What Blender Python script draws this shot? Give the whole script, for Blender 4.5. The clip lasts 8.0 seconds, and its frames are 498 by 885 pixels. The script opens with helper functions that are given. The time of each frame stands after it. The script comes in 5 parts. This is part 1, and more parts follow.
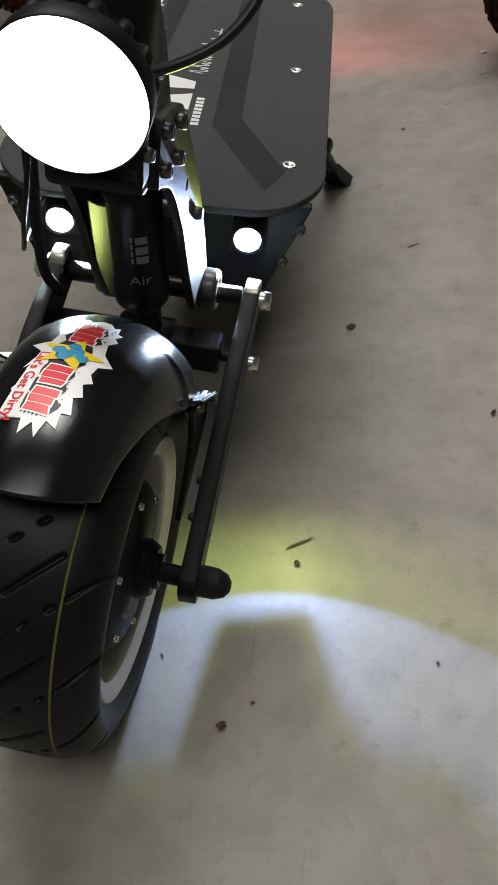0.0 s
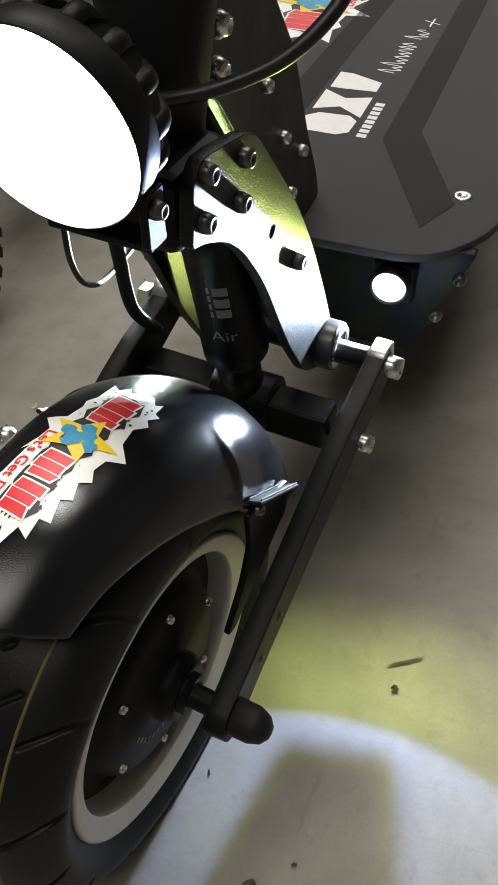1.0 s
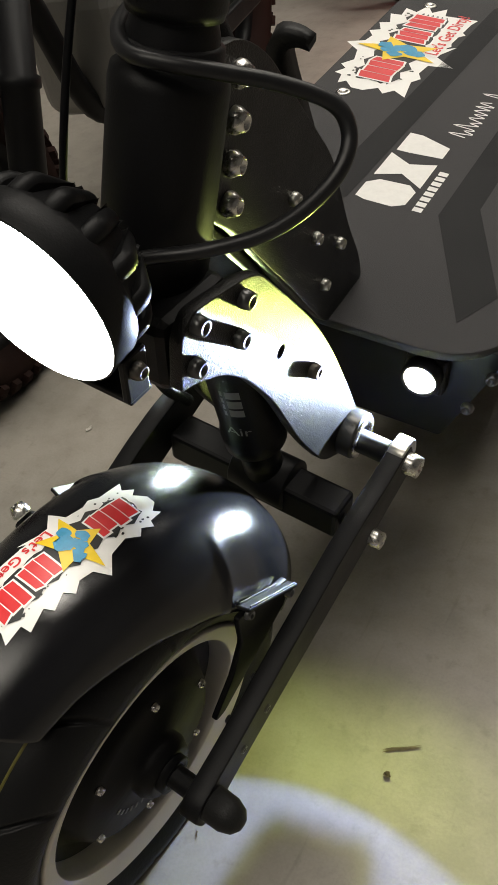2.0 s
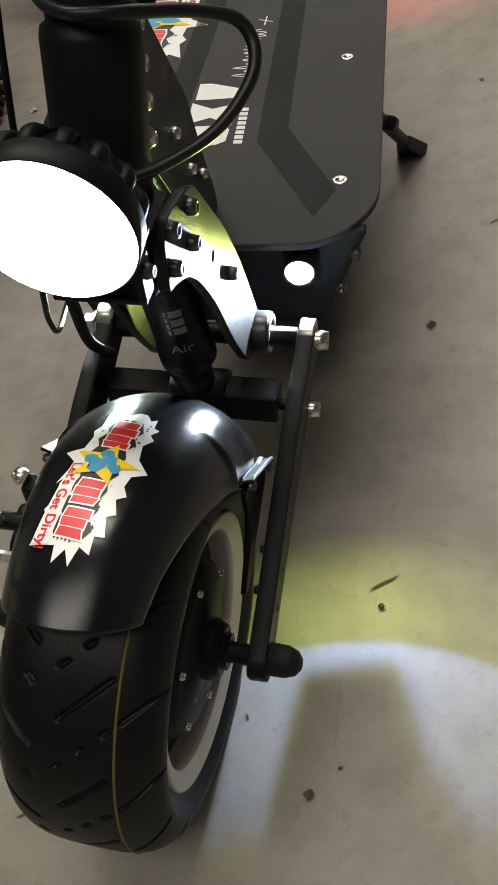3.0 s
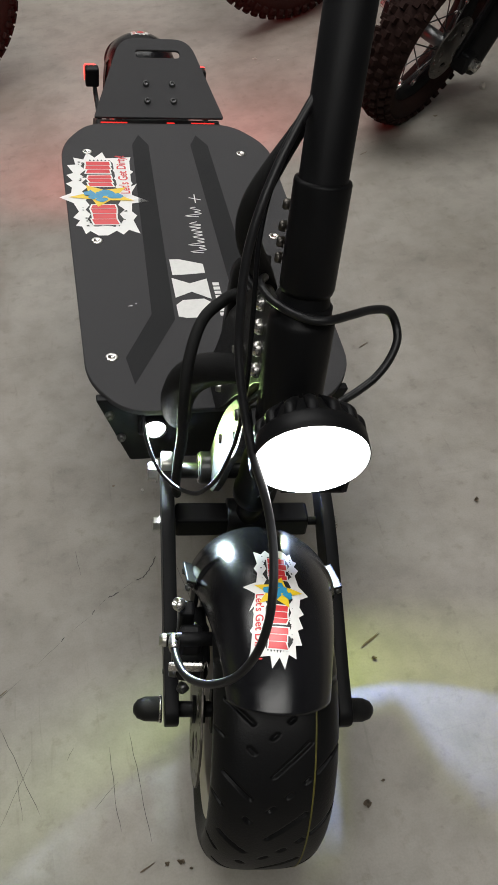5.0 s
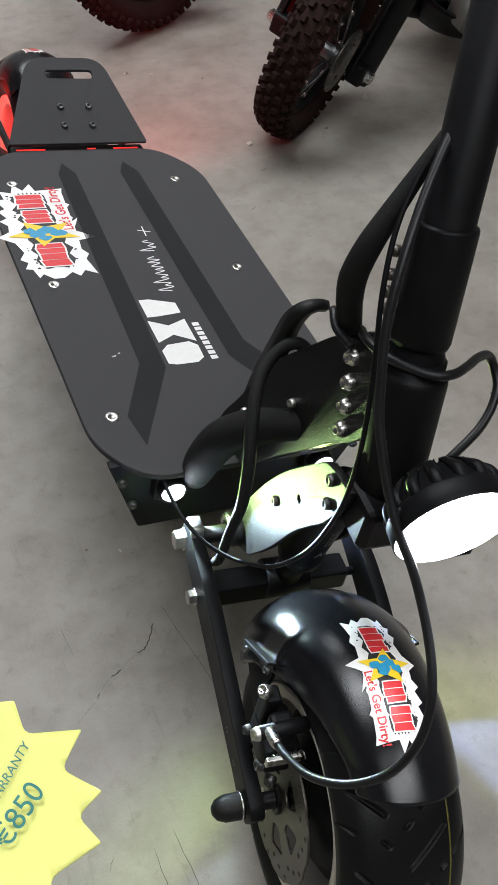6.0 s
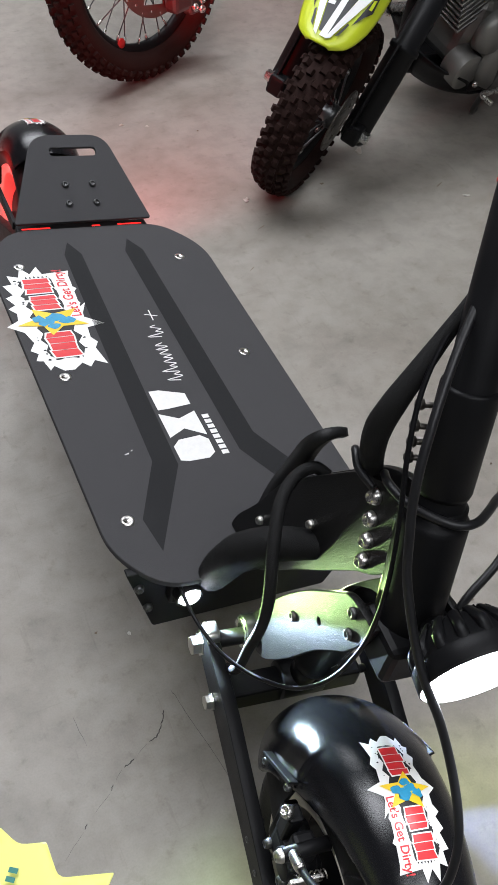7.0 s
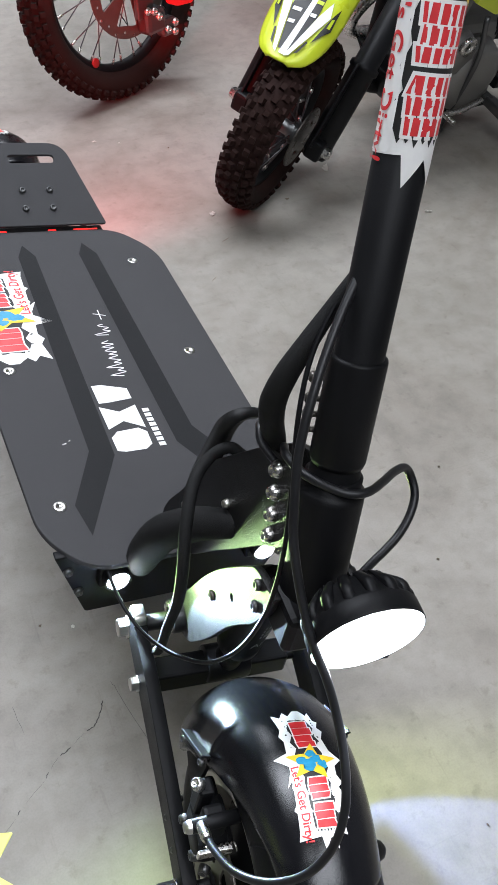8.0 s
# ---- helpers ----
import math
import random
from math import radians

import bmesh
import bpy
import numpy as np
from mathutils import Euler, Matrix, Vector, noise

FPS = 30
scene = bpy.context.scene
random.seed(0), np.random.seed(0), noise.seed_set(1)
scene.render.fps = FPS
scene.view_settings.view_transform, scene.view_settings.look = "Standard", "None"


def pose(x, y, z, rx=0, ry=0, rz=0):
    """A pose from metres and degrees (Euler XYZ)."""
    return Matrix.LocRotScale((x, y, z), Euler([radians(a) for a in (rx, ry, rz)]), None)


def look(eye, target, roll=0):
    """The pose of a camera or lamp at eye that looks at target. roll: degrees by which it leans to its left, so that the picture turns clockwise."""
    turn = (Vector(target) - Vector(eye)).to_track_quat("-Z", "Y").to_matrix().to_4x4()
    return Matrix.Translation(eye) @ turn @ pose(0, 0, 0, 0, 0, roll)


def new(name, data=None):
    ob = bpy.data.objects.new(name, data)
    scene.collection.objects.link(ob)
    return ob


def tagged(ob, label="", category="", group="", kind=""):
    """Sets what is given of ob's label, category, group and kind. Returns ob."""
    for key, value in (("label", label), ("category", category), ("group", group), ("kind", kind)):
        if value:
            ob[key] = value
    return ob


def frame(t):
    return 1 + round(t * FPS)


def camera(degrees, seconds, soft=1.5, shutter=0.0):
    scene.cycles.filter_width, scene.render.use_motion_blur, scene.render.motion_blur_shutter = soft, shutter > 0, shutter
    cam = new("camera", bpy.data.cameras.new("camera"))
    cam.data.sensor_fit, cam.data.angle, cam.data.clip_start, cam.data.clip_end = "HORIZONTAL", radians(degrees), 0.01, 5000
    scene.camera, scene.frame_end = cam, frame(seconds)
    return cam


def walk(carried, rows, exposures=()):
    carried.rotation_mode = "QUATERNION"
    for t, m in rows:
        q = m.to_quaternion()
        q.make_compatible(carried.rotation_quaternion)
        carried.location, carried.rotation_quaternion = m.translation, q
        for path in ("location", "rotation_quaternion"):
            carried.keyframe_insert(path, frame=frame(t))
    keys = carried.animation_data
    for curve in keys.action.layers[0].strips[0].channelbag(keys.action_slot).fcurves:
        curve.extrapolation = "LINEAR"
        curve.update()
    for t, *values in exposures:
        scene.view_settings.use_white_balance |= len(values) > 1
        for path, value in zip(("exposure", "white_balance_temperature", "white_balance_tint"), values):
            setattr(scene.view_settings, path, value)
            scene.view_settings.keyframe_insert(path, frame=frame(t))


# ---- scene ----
cam = camera(30.5, 8.0)
PATH = [
    (0, (0.201, -0.422, 0.619), (-0.046, 1.042, -0.722), -8.2),
    (0.5, (0.261, -0.31, 0.601), (-0.338, 1.084, -0.702), -12.4),
    (1, (0.271, -0.255, 0.572), (-0.482, 1.065, -0.727), -13.5),
    (1.5, (0.305, -0.209, 0.595), (-0.591, 1.004, -0.719), -13.6),
    (1.7, (0.31, -0.182, 0.614), (-0.618, 1.006, -0.7), -13.3),
    (2.8, (0.279, -0.281, 0.641), (-0.471, 1.003, -0.696), -21.1),
    (3, (0.249, -0.323, 0.656), (-0.276, 1.005, -0.743), -21.5),
    (3.5, (0.186, -0.414, 0.734), (-0.172, 0.928, -0.706), -16.7),
    (4, (0.143, -0.428, 0.802), (-0.188, 0.926, -0.633), -15.0),
    (4.2, (0.12, -0.438, 0.832), (-0.185, 0.928, -0.598), -14.1),
    (5.3, (-0.084, -0.363, 0.955), (0.251, 0.952, -0.514), -4.6),
    (5.5, (-0.119, -0.319, 0.949), (0.306, 0.972, -0.519), -3.9),
    (6, (-0.204, -0.267, 0.93), (0.319, 0.978, -0.544), 0.3),
    (6.5, (-0.226, -0.239, 0.948), (0.313, 0.998, -0.529), 1.6),
    (7, (-0.208, -0.197, 1.007), (0.352, 1.04, -0.461), 1.1),
    (7.5, (-0.203, -0.192, 1.052), (0.376, 1.06, -0.396), 1.5),
    (8, (-0.162, -0.267, 0.996), (0.419, 1.012, -0.427), 1.6),
]
EXPOSURES = [(0.0, -0.28, 6600, 9), (1.0, -0.08, 6800, 9), (1.7, -0.06, 7200, 9), (2.8, -0.22, 7150, 8), (3.5, -0.25, 6950, 8), (4.0, -0.42, 6800, 8), (4.2, -0.42, 6800, 8),
             (5.5, 0.05, 6250, 9.5), (6.5, 0.14, 6100, 9.5), (7.0, 0.28, 6050, 11.5), (7.5, 0.67, 6050, 13), (8.0, 0.57, 5850, 10.5)]
walk(cam, [(t, look(eye, target, roll)) for t, eye, target, roll in PATH], EXPOSURES)

# ---- world: the shop is closed, only a faint grey remains outside ----
world = bpy.data.worlds.new("world")
scene.world = world
world.use_nodes = True
world.node_tree.nodes["Background"].inputs[0].default_value = (0.5, 0.5, 0.52, 1)
world.node_tree.nodes["Background"].inputs[1].default_value = 0.05

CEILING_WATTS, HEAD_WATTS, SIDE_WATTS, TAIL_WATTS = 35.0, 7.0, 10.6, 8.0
LENS_GLOW, SIDE_GLOW, TAIL_GLOW = 30.0, 25.0, 6.0

# ---- tools ----
def part(name, shape, material, parent, label="", m=None, smooth=None):
    """Links a bmesh or mesh as one object under a thing or a part."""
    if isinstance(shape, bmesh.types.BMesh):
        data = bpy.data.meshes.new(name)
        shape.to_mesh(data)
        shape.free()
    else:
        data = shape
    if not data.materials:
        data.materials.append(material)
    if smooth is not None:
        data.set_sharp_from_angle(angle=radians(smooth))
    ob = new(name, data)
    ob.parent = parent
    if m is not None:
        ob.matrix_local = m
    if label:
        tagged(ob, label)
    return ob


def thing(name, m, label, category, group="", kind=""):
    ob = new(name)
    ob.matrix_world = m
    ob.empty_display_size = 0.05
    return tagged(ob, label, category, group, kind)


def to_mesh(bm, name="mesh"):
    data = bpy.data.meshes.new(name)
    bm.to_mesh(data)
    bm.free()
    return data


def joined(*shapes):
    """One bmesh out of several."""
    out = bmesh.new()
    for s in shapes:
        if isinstance(s, bmesh.types.BMesh):
            data = to_mesh(s)
        else:
            data = s
        out.from_mesh(data)
        bpy.data.meshes.remove(data)
    return out


def moved(bm, m):
    bm.transform(m)
    return bm


def box(center, size, bevel=0.002, m=None, segments=2):
    bm = bmesh.new()
    bmesh.ops.create_cube(bm, size=1.0)
    bm.transform(Matrix.LocRotScale(center, None, size))
    if bevel:
        bmesh.ops.bevel(bm, geom=bm.edges[:], offset=bevel, segments=segments, profile=0.5, affect="EDGES")
    if m is not None:
        bm.transform(m)
    return bm


def frame_along(p, q, up=(0, 0, 1)):
    """The matrix that puts z along p to q, at p."""
    z = (Vector(q) - Vector(p)).normalized()
    x = Vector(up).cross(z)
    if x.length < 1e-4:
        x = Vector((1, 0, 0)).cross(z)
    x.normalize()
    y = z.cross(x)
    m = Matrix((x, y, z)).transposed().to_4x4()
    m.translation = p
    return m


def lathe(profile, m=None, segments=40, closed=False):
    """Turns (radius, height) pairs round z."""
    bm = bmesh.new()
    rings = []
    for r, h in profile:
        if r < 1e-6:
            rings.append([bm.verts.new((0, 0, h))])
        else:
            rings.append([bm.verts.new((r * math.cos(2 * math.pi * k / segments), r * math.sin(2 * math.pi * k / segments), h)) for k in range(segments)])
    pairs = list(zip(rings, rings[1:])) + ([(rings[-1], rings[0])] if closed else [])
    for a, b in pairs:
        for k in range(segments):
            j = (k + 1) % segments
            if len(a) == 1 and len(b) == 1:
                continue
            if len(a) == 1:
                bm.faces.new((a[0], b[j], b[k]))
            elif len(b) == 1:
                bm.faces.new((a[k], a[j], b[0]))
            else:
                bm.faces.new((a[k], a[j], b[j], b[k]))
    for f in bm.faces:
        f.smooth = True
    bmesh.ops.recalc_face_normals(bm, faces=bm.faces[:])
    if m is not None:
        bm.transform(m)
    return bm


def rod(p, q, r, segments=24, bevel=0.0008):
    """A round bar with softened ends."""
    h = (Vector(q) - Vector(p)).length
    return lathe([(0, 0), (r - bevel, 0), (r, bevel), (r, h - bevel), (r - bevel, h), (0, h)], frame_along(p, q), segments)


def spline(points, steps=8):
    """Points on a smooth curve through the given ones."""
    p = [Vector(v) for v in points]
    p = [2 * p[0] - p[1]] + p + [2 * p[-1] - p[-2]]
    out = []
    for i in range(1, len(p) - 2):
        for k in range(steps):
            t = k / steps
            a, b, c, d = p[i - 1], p[i], p[i + 1], p[i + 2]
            out.append(0.5 * (2 * b + (c - a) * t + (2 * a - 5 * b + 4 * c - d) * t * t + (3 * b - a - 3 * c + d) * t ** 3))
    out.append(p[-2])
    return out


def tube(points, r, steps=8, sides=10, smooth=True):
    """A round hose along a smooth curve; r: one radius, or one for each given point."""
    path = spline(points, steps) if smooth else [Vector(v) for v in points]
    if isinstance(r, (int, float)):
        radii = [r] * len(path)
    else:
        radii = [float(v) for v in np.interp(np.linspace(0, 1, len(path)), np.linspace(0, 1, len(r)), r)]
    bm = bmesh.new()
    side, rings = None, []
    for i, c in enumerate(path):
        way = (path[min(i + 1, len(path) - 1)] - path[max(i - 1, 0)]).normalized()
        if side is None:
            side = way.orthogonal().normalized()
        side = (side - way * side.dot(way)).normalized()
        up = way.cross(side)
        rings.append([bm.verts.new(c + radii[i] * (side * math.cos(2 * math.pi * k / sides) + up * math.sin(2 * math.pi * k / sides))) for k in range(sides)])
    for a, b in zip(rings, rings[1:]):
        for k in range(sides):
            j = (k + 1) % sides
            bm.faces.new((a[k], a[j], b[j], b[k])).smooth = True
    bm.faces.new(rings[0][::-1])
    bm.faces.new(rings[-1])
    return bm


def fillet(points, radius, steps=5):
    """Rounds the corners of an outline; radius: one for all, or one for each."""
    out, n = [], len(points)
    for i in range(n):
        r = radius if isinstance(radius, (int, float)) else radius[i]
        a, b, c = (Vector(points[j % n]).to_2d() for j in (i - 1, i, i + 1))
        u, v = (a - b), (c - b)
        cut = min(r, 0.45 * u.length, 0.45 * v.length)
        if cut < 1e-5:
            out.append(b)
            continue
        p, q = b + u.normalized() * cut, b + v.normalized() * cut
        for k in range(steps + 1):
            t = k / steps
            out.append((1 - t) ** 2 * p + 2 * t * (1 - t) * b + t * t * q)
    return [tuple(v) for v in out]


def ring2d(u, v, r, n=20, stretch=1.0, turn=0.0):
    c, s = math.cos(turn), math.sin(turn)
    return [(u + c * r * stretch * math.cos(a) - s * r * math.sin(a), v + s * r * stretch * math.cos(a) + c * r * math.sin(a)) for a in (2 * math.pi * k / n for k in range(n))]


def plate(outline, holes, thick, bevel, m):
    """A flat plate with real holes and softened edges, its middle plane on m."""
    cu = bpy.data.curves.new("outline", "CURVE")
    cu.dimensions, cu.fill_mode = "2D", "BOTH"
    cu.extrude, cu.bevel_depth, cu.bevel_resolution, cu.offset = max(thick / 2 - bevel, 1e-5), bevel, 1, -bevel
    for loop in [outline] + list(holes):
        sp = cu.splines.new("POLY")
        sp.points.add(len(loop) - 1)
        for p, (u, v) in zip(sp.points, loop):
            p.co = (u, v, 0, 1)
        sp.use_cyclic_u = True
    tmp = bpy.data.objects.new("outline", cu)
    data = bpy.data.meshes.new_from_object(tmp)
    bpy.data.objects.remove(tmp)
    bpy.data.curves.remove(cu)
    data.transform(m)
    data.materials.clear()
    return data


def side_plate(x):
    """Maps an outline in (y, z) to a plate with its middle at x."""
    return Matrix(((0, 0, 1, x), (1, 0, 0, 0), (0, 1, 0, 0), (0, 0, 0, 1)))


def words(text, size, m, depth=0.0, bold=0.0):
    """Flat lettering in the built-in font, its middle at m."""
    cu = bpy.data.curves.new("words", "FONT")
    cu.body, cu.size, cu.align_x, cu.align_y, cu.extrude, cu.offset = text, size, "CENTER", "CENTER", depth, bold
    tmp = bpy.data.objects.new("words", cu)
    data = bpy.data.meshes.new_from_object(tmp)
    bpy.data.objects.remove(tmp)
    bpy.data.curves.remove(cu)
    data.transform(m)
    data.materials.clear()
    return data


def flat(outline, lift, place, cuts=0.006):
    """A thin film on a surface: an outline in (u, v), cut fine and laid on by place(u, v, lift)."""
    bm = bmesh.new()
    face = bm.faces.new([bm.verts.new((u, v, 0)) for u, v in outline])
    bmesh.ops.triangulate(bm, faces=[face])
    us = [u for u, _ in outline]
    vs = [v for _, v in outline]
    for low, high, axis in ((min(us), max(us), 0), (min(vs), max(vs), 1)):
        k = low + cuts
        while k < high:
            co, no = [0, 0, 0], [0, 0, 0]
            co[axis], no[axis] = k, 1
            bmesh.ops.bisect_plane(bm, geom=bm.verts[:] + bm.edges[:] + bm.faces[:], plane_co=co, plane_no=no)
            k += cuts
    for v in bm.verts:
        v.co = place(v.co.x, v.co.y, lift)
    for f in bm.faces:
        f.smooth = True
    return bm


def laid(data, lift, place):
    """Lays a flat mesh on a surface."""
    for v in data.vertices:
        v.co = place(v.co.x, v.co.y, lift)
    return data


def screw_mesh(r, h, socket=True, cone=0.75, segments=20):
    """A domed socket screw or a hex nut head, standing on z = 0."""
    if socket:
        bm = lathe([(r, 0), (r, h * 0.35), (r * cone, h), (r * 0.5, h), (r * 0.45, h * 0.45), (0, h * 0.45)], None, segments)
    else:
        bm = lathe([(r * 1.25, 0), (r * 1.25, h * 0.15), (r, h * 0.15), (r, h * 0.9), (r * 0.88, h), (0, h)], None, 6)
        for f in bm.faces:
            f.smooth = False
    return to_mesh(bm, "screw")


def facing(p, n):
    """A pose at p whose z looks along n."""
    return frame_along(p, Vector(p) + Vector(n))

# ---- materials ----
def surface(name, color, rough, metal=0.0, vary=0.15, scale=30.0, fine=400.0, bump=0.05, coat=0.0, rough_vary=0.12, tint=None, spec=0.5, random_by_piece=0.0):
    """A principled surface with large stains and fine grain in colour, gloss and relief."""
    mt = bpy.data.materials.new(name)
    mt.use_nodes = True
    nt = mt.node_tree
    N, L = nt.nodes, nt.links
    b = N["Principled BSDF"]
    co = N.new("ShaderNodeTexCoord")
    big, small = N.new("ShaderNodeTexNoise"), N.new("ShaderNodeTexNoise")
    big.inputs["Scale"].default_value, big.inputs["Detail"].default_value = scale, 6
    small.inputs["Scale"].default_value, small.inputs["Detail"].default_value = fine, 3
    for n in (big, small):
        L.new(co.outputs["Object"], n.inputs["Vector"])
    mix = N.new("ShaderNodeMix")
    mix.data_type = "RGBA"
    dark = tint or tuple(c * (1 - vary) for c in color)
    light = tuple(min(1, c * (1 + vary)) for c in color)
    mix.inputs[6].default_value, mix.inputs[7].default_value = (*dark, 1), (*light, 1)
    add = N.new("ShaderNodeMath")
    add.operation = "MULTIPLY_ADD"
    add.inputs[1].default_value, add.inputs[2].default_value = 0.35, 0.0
    L.new(small.outputs["Fac"], add.inputs[0])
    both = N.new("ShaderNodeMath")
    both.operation = "MULTIPLY_ADD"
    both.inputs[1].default_value = 0.8
    L.new(big.outputs["Fac"], both.inputs[0])
    L.new(add.outputs[0], both.inputs[2])
    L.new(both.outputs[0], mix.inputs[0])
    L.new(mix.outputs[2], b.inputs["Base Color"])
    if random_by_piece:
        info, hue = N.new("ShaderNodeObjectInfo"), N.new("ShaderNodeHueSaturation")
        rng = N.new("ShaderNodeMapRange")
        rng.inputs[3].default_value, rng.inputs[4].default_value = 1 - random_by_piece, 1 + random_by_piece
        L.new(info.outputs["Random"], rng.inputs[0])
        L.new(rng.outputs[0], hue.inputs["Value"])
        L.new(mix.outputs[2], hue.inputs["Color"])
        L.new(hue.outputs[0], b.inputs["Base Color"])
    rr = N.new("ShaderNodeMapRange")
    rr.inputs[3].default_value, rr.inputs[4].default_value = max(0.03, rough - rough_vary), min(1, rough + rough_vary)
    L.new(big.outputs["Fac"], rr.inputs[0])
    L.new(rr.outputs[0], b.inputs["Roughness"])
    b.inputs["Metallic"].default_value = metal
    b.inputs["Coat Weight"].default_value = coat
    b.inputs["Coat Roughness"].default_value = 0.12
    b.inputs["Specular IOR Level"].default_value = spec
    if bump:
        bp = N.new("ShaderNodeBump")
        bp.inputs["Strength"].default_value, bp.inputs["Distance"].default_value = bump, 0.001
        L.new(small.outputs["Fac"], bp.inputs["Height"])
        L.new(bp.outputs[0], b.inputs["Normal"])
    return mt


def glowing(name, color, strength):
    mt = bpy.data.materials.new(name)
    mt.use_nodes = True
    b = mt.node_tree.nodes["Principled BSDF"]
    b.inputs["Base Color"].default_value = (*color, 1)
    b.inputs["Emission Color"].default_value = (*color, 1)
    b.inputs["Emission Strength"].default_value = strength
    return mt


def concrete_floor():
    """Sealed grey-brown concrete with cloudy stains, scuffs and hairlines."""
    mt = bpy.data.materials.new("sealed_concrete")
    mt.use_nodes = True
    nt = mt.node_tree
    N, L = nt.nodes, nt.links
    b = N["Principled BSDF"]
    co = N.new("ShaderNodeTexCoord")

    def noise_at(scale, detail, rough=0.55, stretch=None, warp=0.0):
        n = N.new("ShaderNodeTexNoise")
        n.inputs["Scale"].default_value, n.inputs["Detail"].default_value, n.inputs["Roughness"].default_value = scale, detail, rough
        n.inputs["Distortion"].default_value = warp
        if stretch:
            mp = N.new("ShaderNodeMapping")
            mp.inputs["Scale"].default_value, mp.inputs["Rotation"].default_value = stretch[:3], (0, 0, stretch[3])
            L.new(co.outputs["Object"], mp.inputs[0])
            L.new(mp.outputs[0], n.inputs["Vector"])
        else:
            L.new(co.outputs["Object"], n.inputs["Vector"])
        return n

    def ramp(src, stops):
        r = N.new("ShaderNodeValToRGB")
        els = r.color_ramp.elements
        while len(els) < len(stops):
            els.new(0.5)
        for e, (pos, col) in zip(els, stops):
            e.position, e.color = pos, (*col, 1)
        L.new(src, r.inputs[0])
        return r.outputs[0]

    def blend(kind, fac, a, c):
        m = N.new("ShaderNodeMix")
        m.data_type, m.blend_type = "RGBA", kind
        m.inputs[0].default_value = fac
        L.new(a, m.inputs[6])
        L.new(c, m.inputs[7])
        return m.outputs[2]

    clouds = ramp(noise_at(2.2, 7, 0.6, None, 0.6).outputs[0], [(0.3, (0.215, 0.190, 0.160)), (0.5, (0.295, 0.270, 0.236)), (0.72, (0.350, 0.327, 0.293))])
    mottle = ramp(noise_at(23, 6, 0.6).outputs[0], [(0.3, (0.80, 0.80, 0.795)), (0.58, (1, 1, 1))])
    grain = ramp(noise_at(420, 3).outputs[0], [(0.3, (0.92, 0.92, 0.92)), (0.6, (1, 1, 1))])
    scuff = ramp(noise_at(9, 5, 0.6, (14, 1.2, 1, 0.5), 0.4).outputs[0], [(0.62, (1, 1, 1)), (0.70, (0.80, 0.79, 0.78))])
    scuff2 = ramp(noise_at(7, 5, 0.6, (1.0, 18, 1, 0.25), 0.5).outputs[0], [(0.64, (1, 1, 1)), (0.70, (0.82, 0.81, 0.80))])
    spots = ramp(noise_at(48, 5, 0.62).outputs[0], [(0.58, (1, 1, 1)), (0.70, (0.74, 0.725, 0.70))])
    col = blend("MULTIPLY", 1.0, clouds, mottle)
    for layer, k in ((grain, 1.0), (scuff, 0.45), (scuff2, 0.4), (spots, 0.6)):
        col = blend("MULTIPLY", k, col, layer)
    L.new(col, b.inputs["Base Color"])
    rr = N.new("ShaderNodeMapRange")
    rr.inputs[3].default_value, rr.inputs[4].default_value = 0.34, 0.62
    L.new(noise_at(5, 6, 0.6).outputs[0], rr.inputs[0])
    L.new(rr.outputs[0], b.inputs["Roughness"])
    b.inputs["Specular IOR Level"].default_value = 0.45
    bp = N.new("ShaderNodeBump")
    bp.inputs["Strength"].default_value, bp.inputs["Distance"].default_value = 0.12, 0.0015
    L.new(noise_at(160, 5, 0.6).outputs[0], bp.inputs["Height"])
    L.new(bp.outputs[0], b.inputs["Normal"])
    return mt


FLOOR = concrete_floor()
WALL = surface("painted_wall", (0.22, 0.22, 0.22), 0.75, scale=2, vary=0.06)
CEILING = surface("dark_ceiling", (0.12, 0.12, 0.12), 0.8, scale=2, vary=0.05)
BLACK_COAT = surface("satin_black_coat", (0.0060, 0.0060, 0.0066), 0.45, vary=0.3, scale=40, fine=900, bump=0.10, spec=0.15)
BLACK_PLATE = surface("black_powder_coat", (0.0055, 0.0055, 0.0055), 0.36, vary=0.35, scale=50, fine=1100, bump=0.42, spec=0.26)
FENDER = surface("black_fender_plastic", (0.006, 0.006, 0.007), 0.165, vary=0.3, scale=22, fine=1500, bump=0.13, rough_vary=0.05)
RUBBER = surface("black_rubber", (0.008, 0.008, 0.008), 0.48, vary=0.3, scale=25, fine=700, bump=0.2, spec=0.25)
# brown dust, with the tail lamps' red light mixed into the base colour
DUSTY_REDLIT_TYRE = surface("dusty_redlit_rubber", (0.021, 0.0105, 0.0088), 0.75, vary=0.35, scale=18, fine=500, bump=0.25, spec=0.10)
TYRE = surface("tyre_rubber", (0.0065, 0.0065, 0.0068), 0.42, vary=0.35, scale=18, fine=500, bump=0.2, spec=0.18)
CABLE = surface("cable_sheath", (0.009, 0.009, 0.010), 0.38, vary=0.2, scale=60, spec=0.35)
RIM = surface("dull_alloy", (0.66, 0.62, 0.56), 0.46, 0.55, vary=0.12, scale=60, fine=900)
DISC = surface("worn_brake_steel", (0.13, 0.118, 0.105), 0.42, 0.85, vary=0.2, scale=70, fine=900)
WIRE = surface("thin_wire_sheath", (0.004, 0.004, 0.005), 0.45, vary=0.2, scale=60, spec=0.2)
SLEEVE = surface("woven_sleeve", (0.006, 0.006, 0.006), 0.7, vary=0.3, scale=80, fine=1600, bump=0.6, spec=0.25)
STEEL = surface("stainless_steel", (0.62, 0.60, 0.57), 0.28, 1.0, vary=0.1, scale=200)
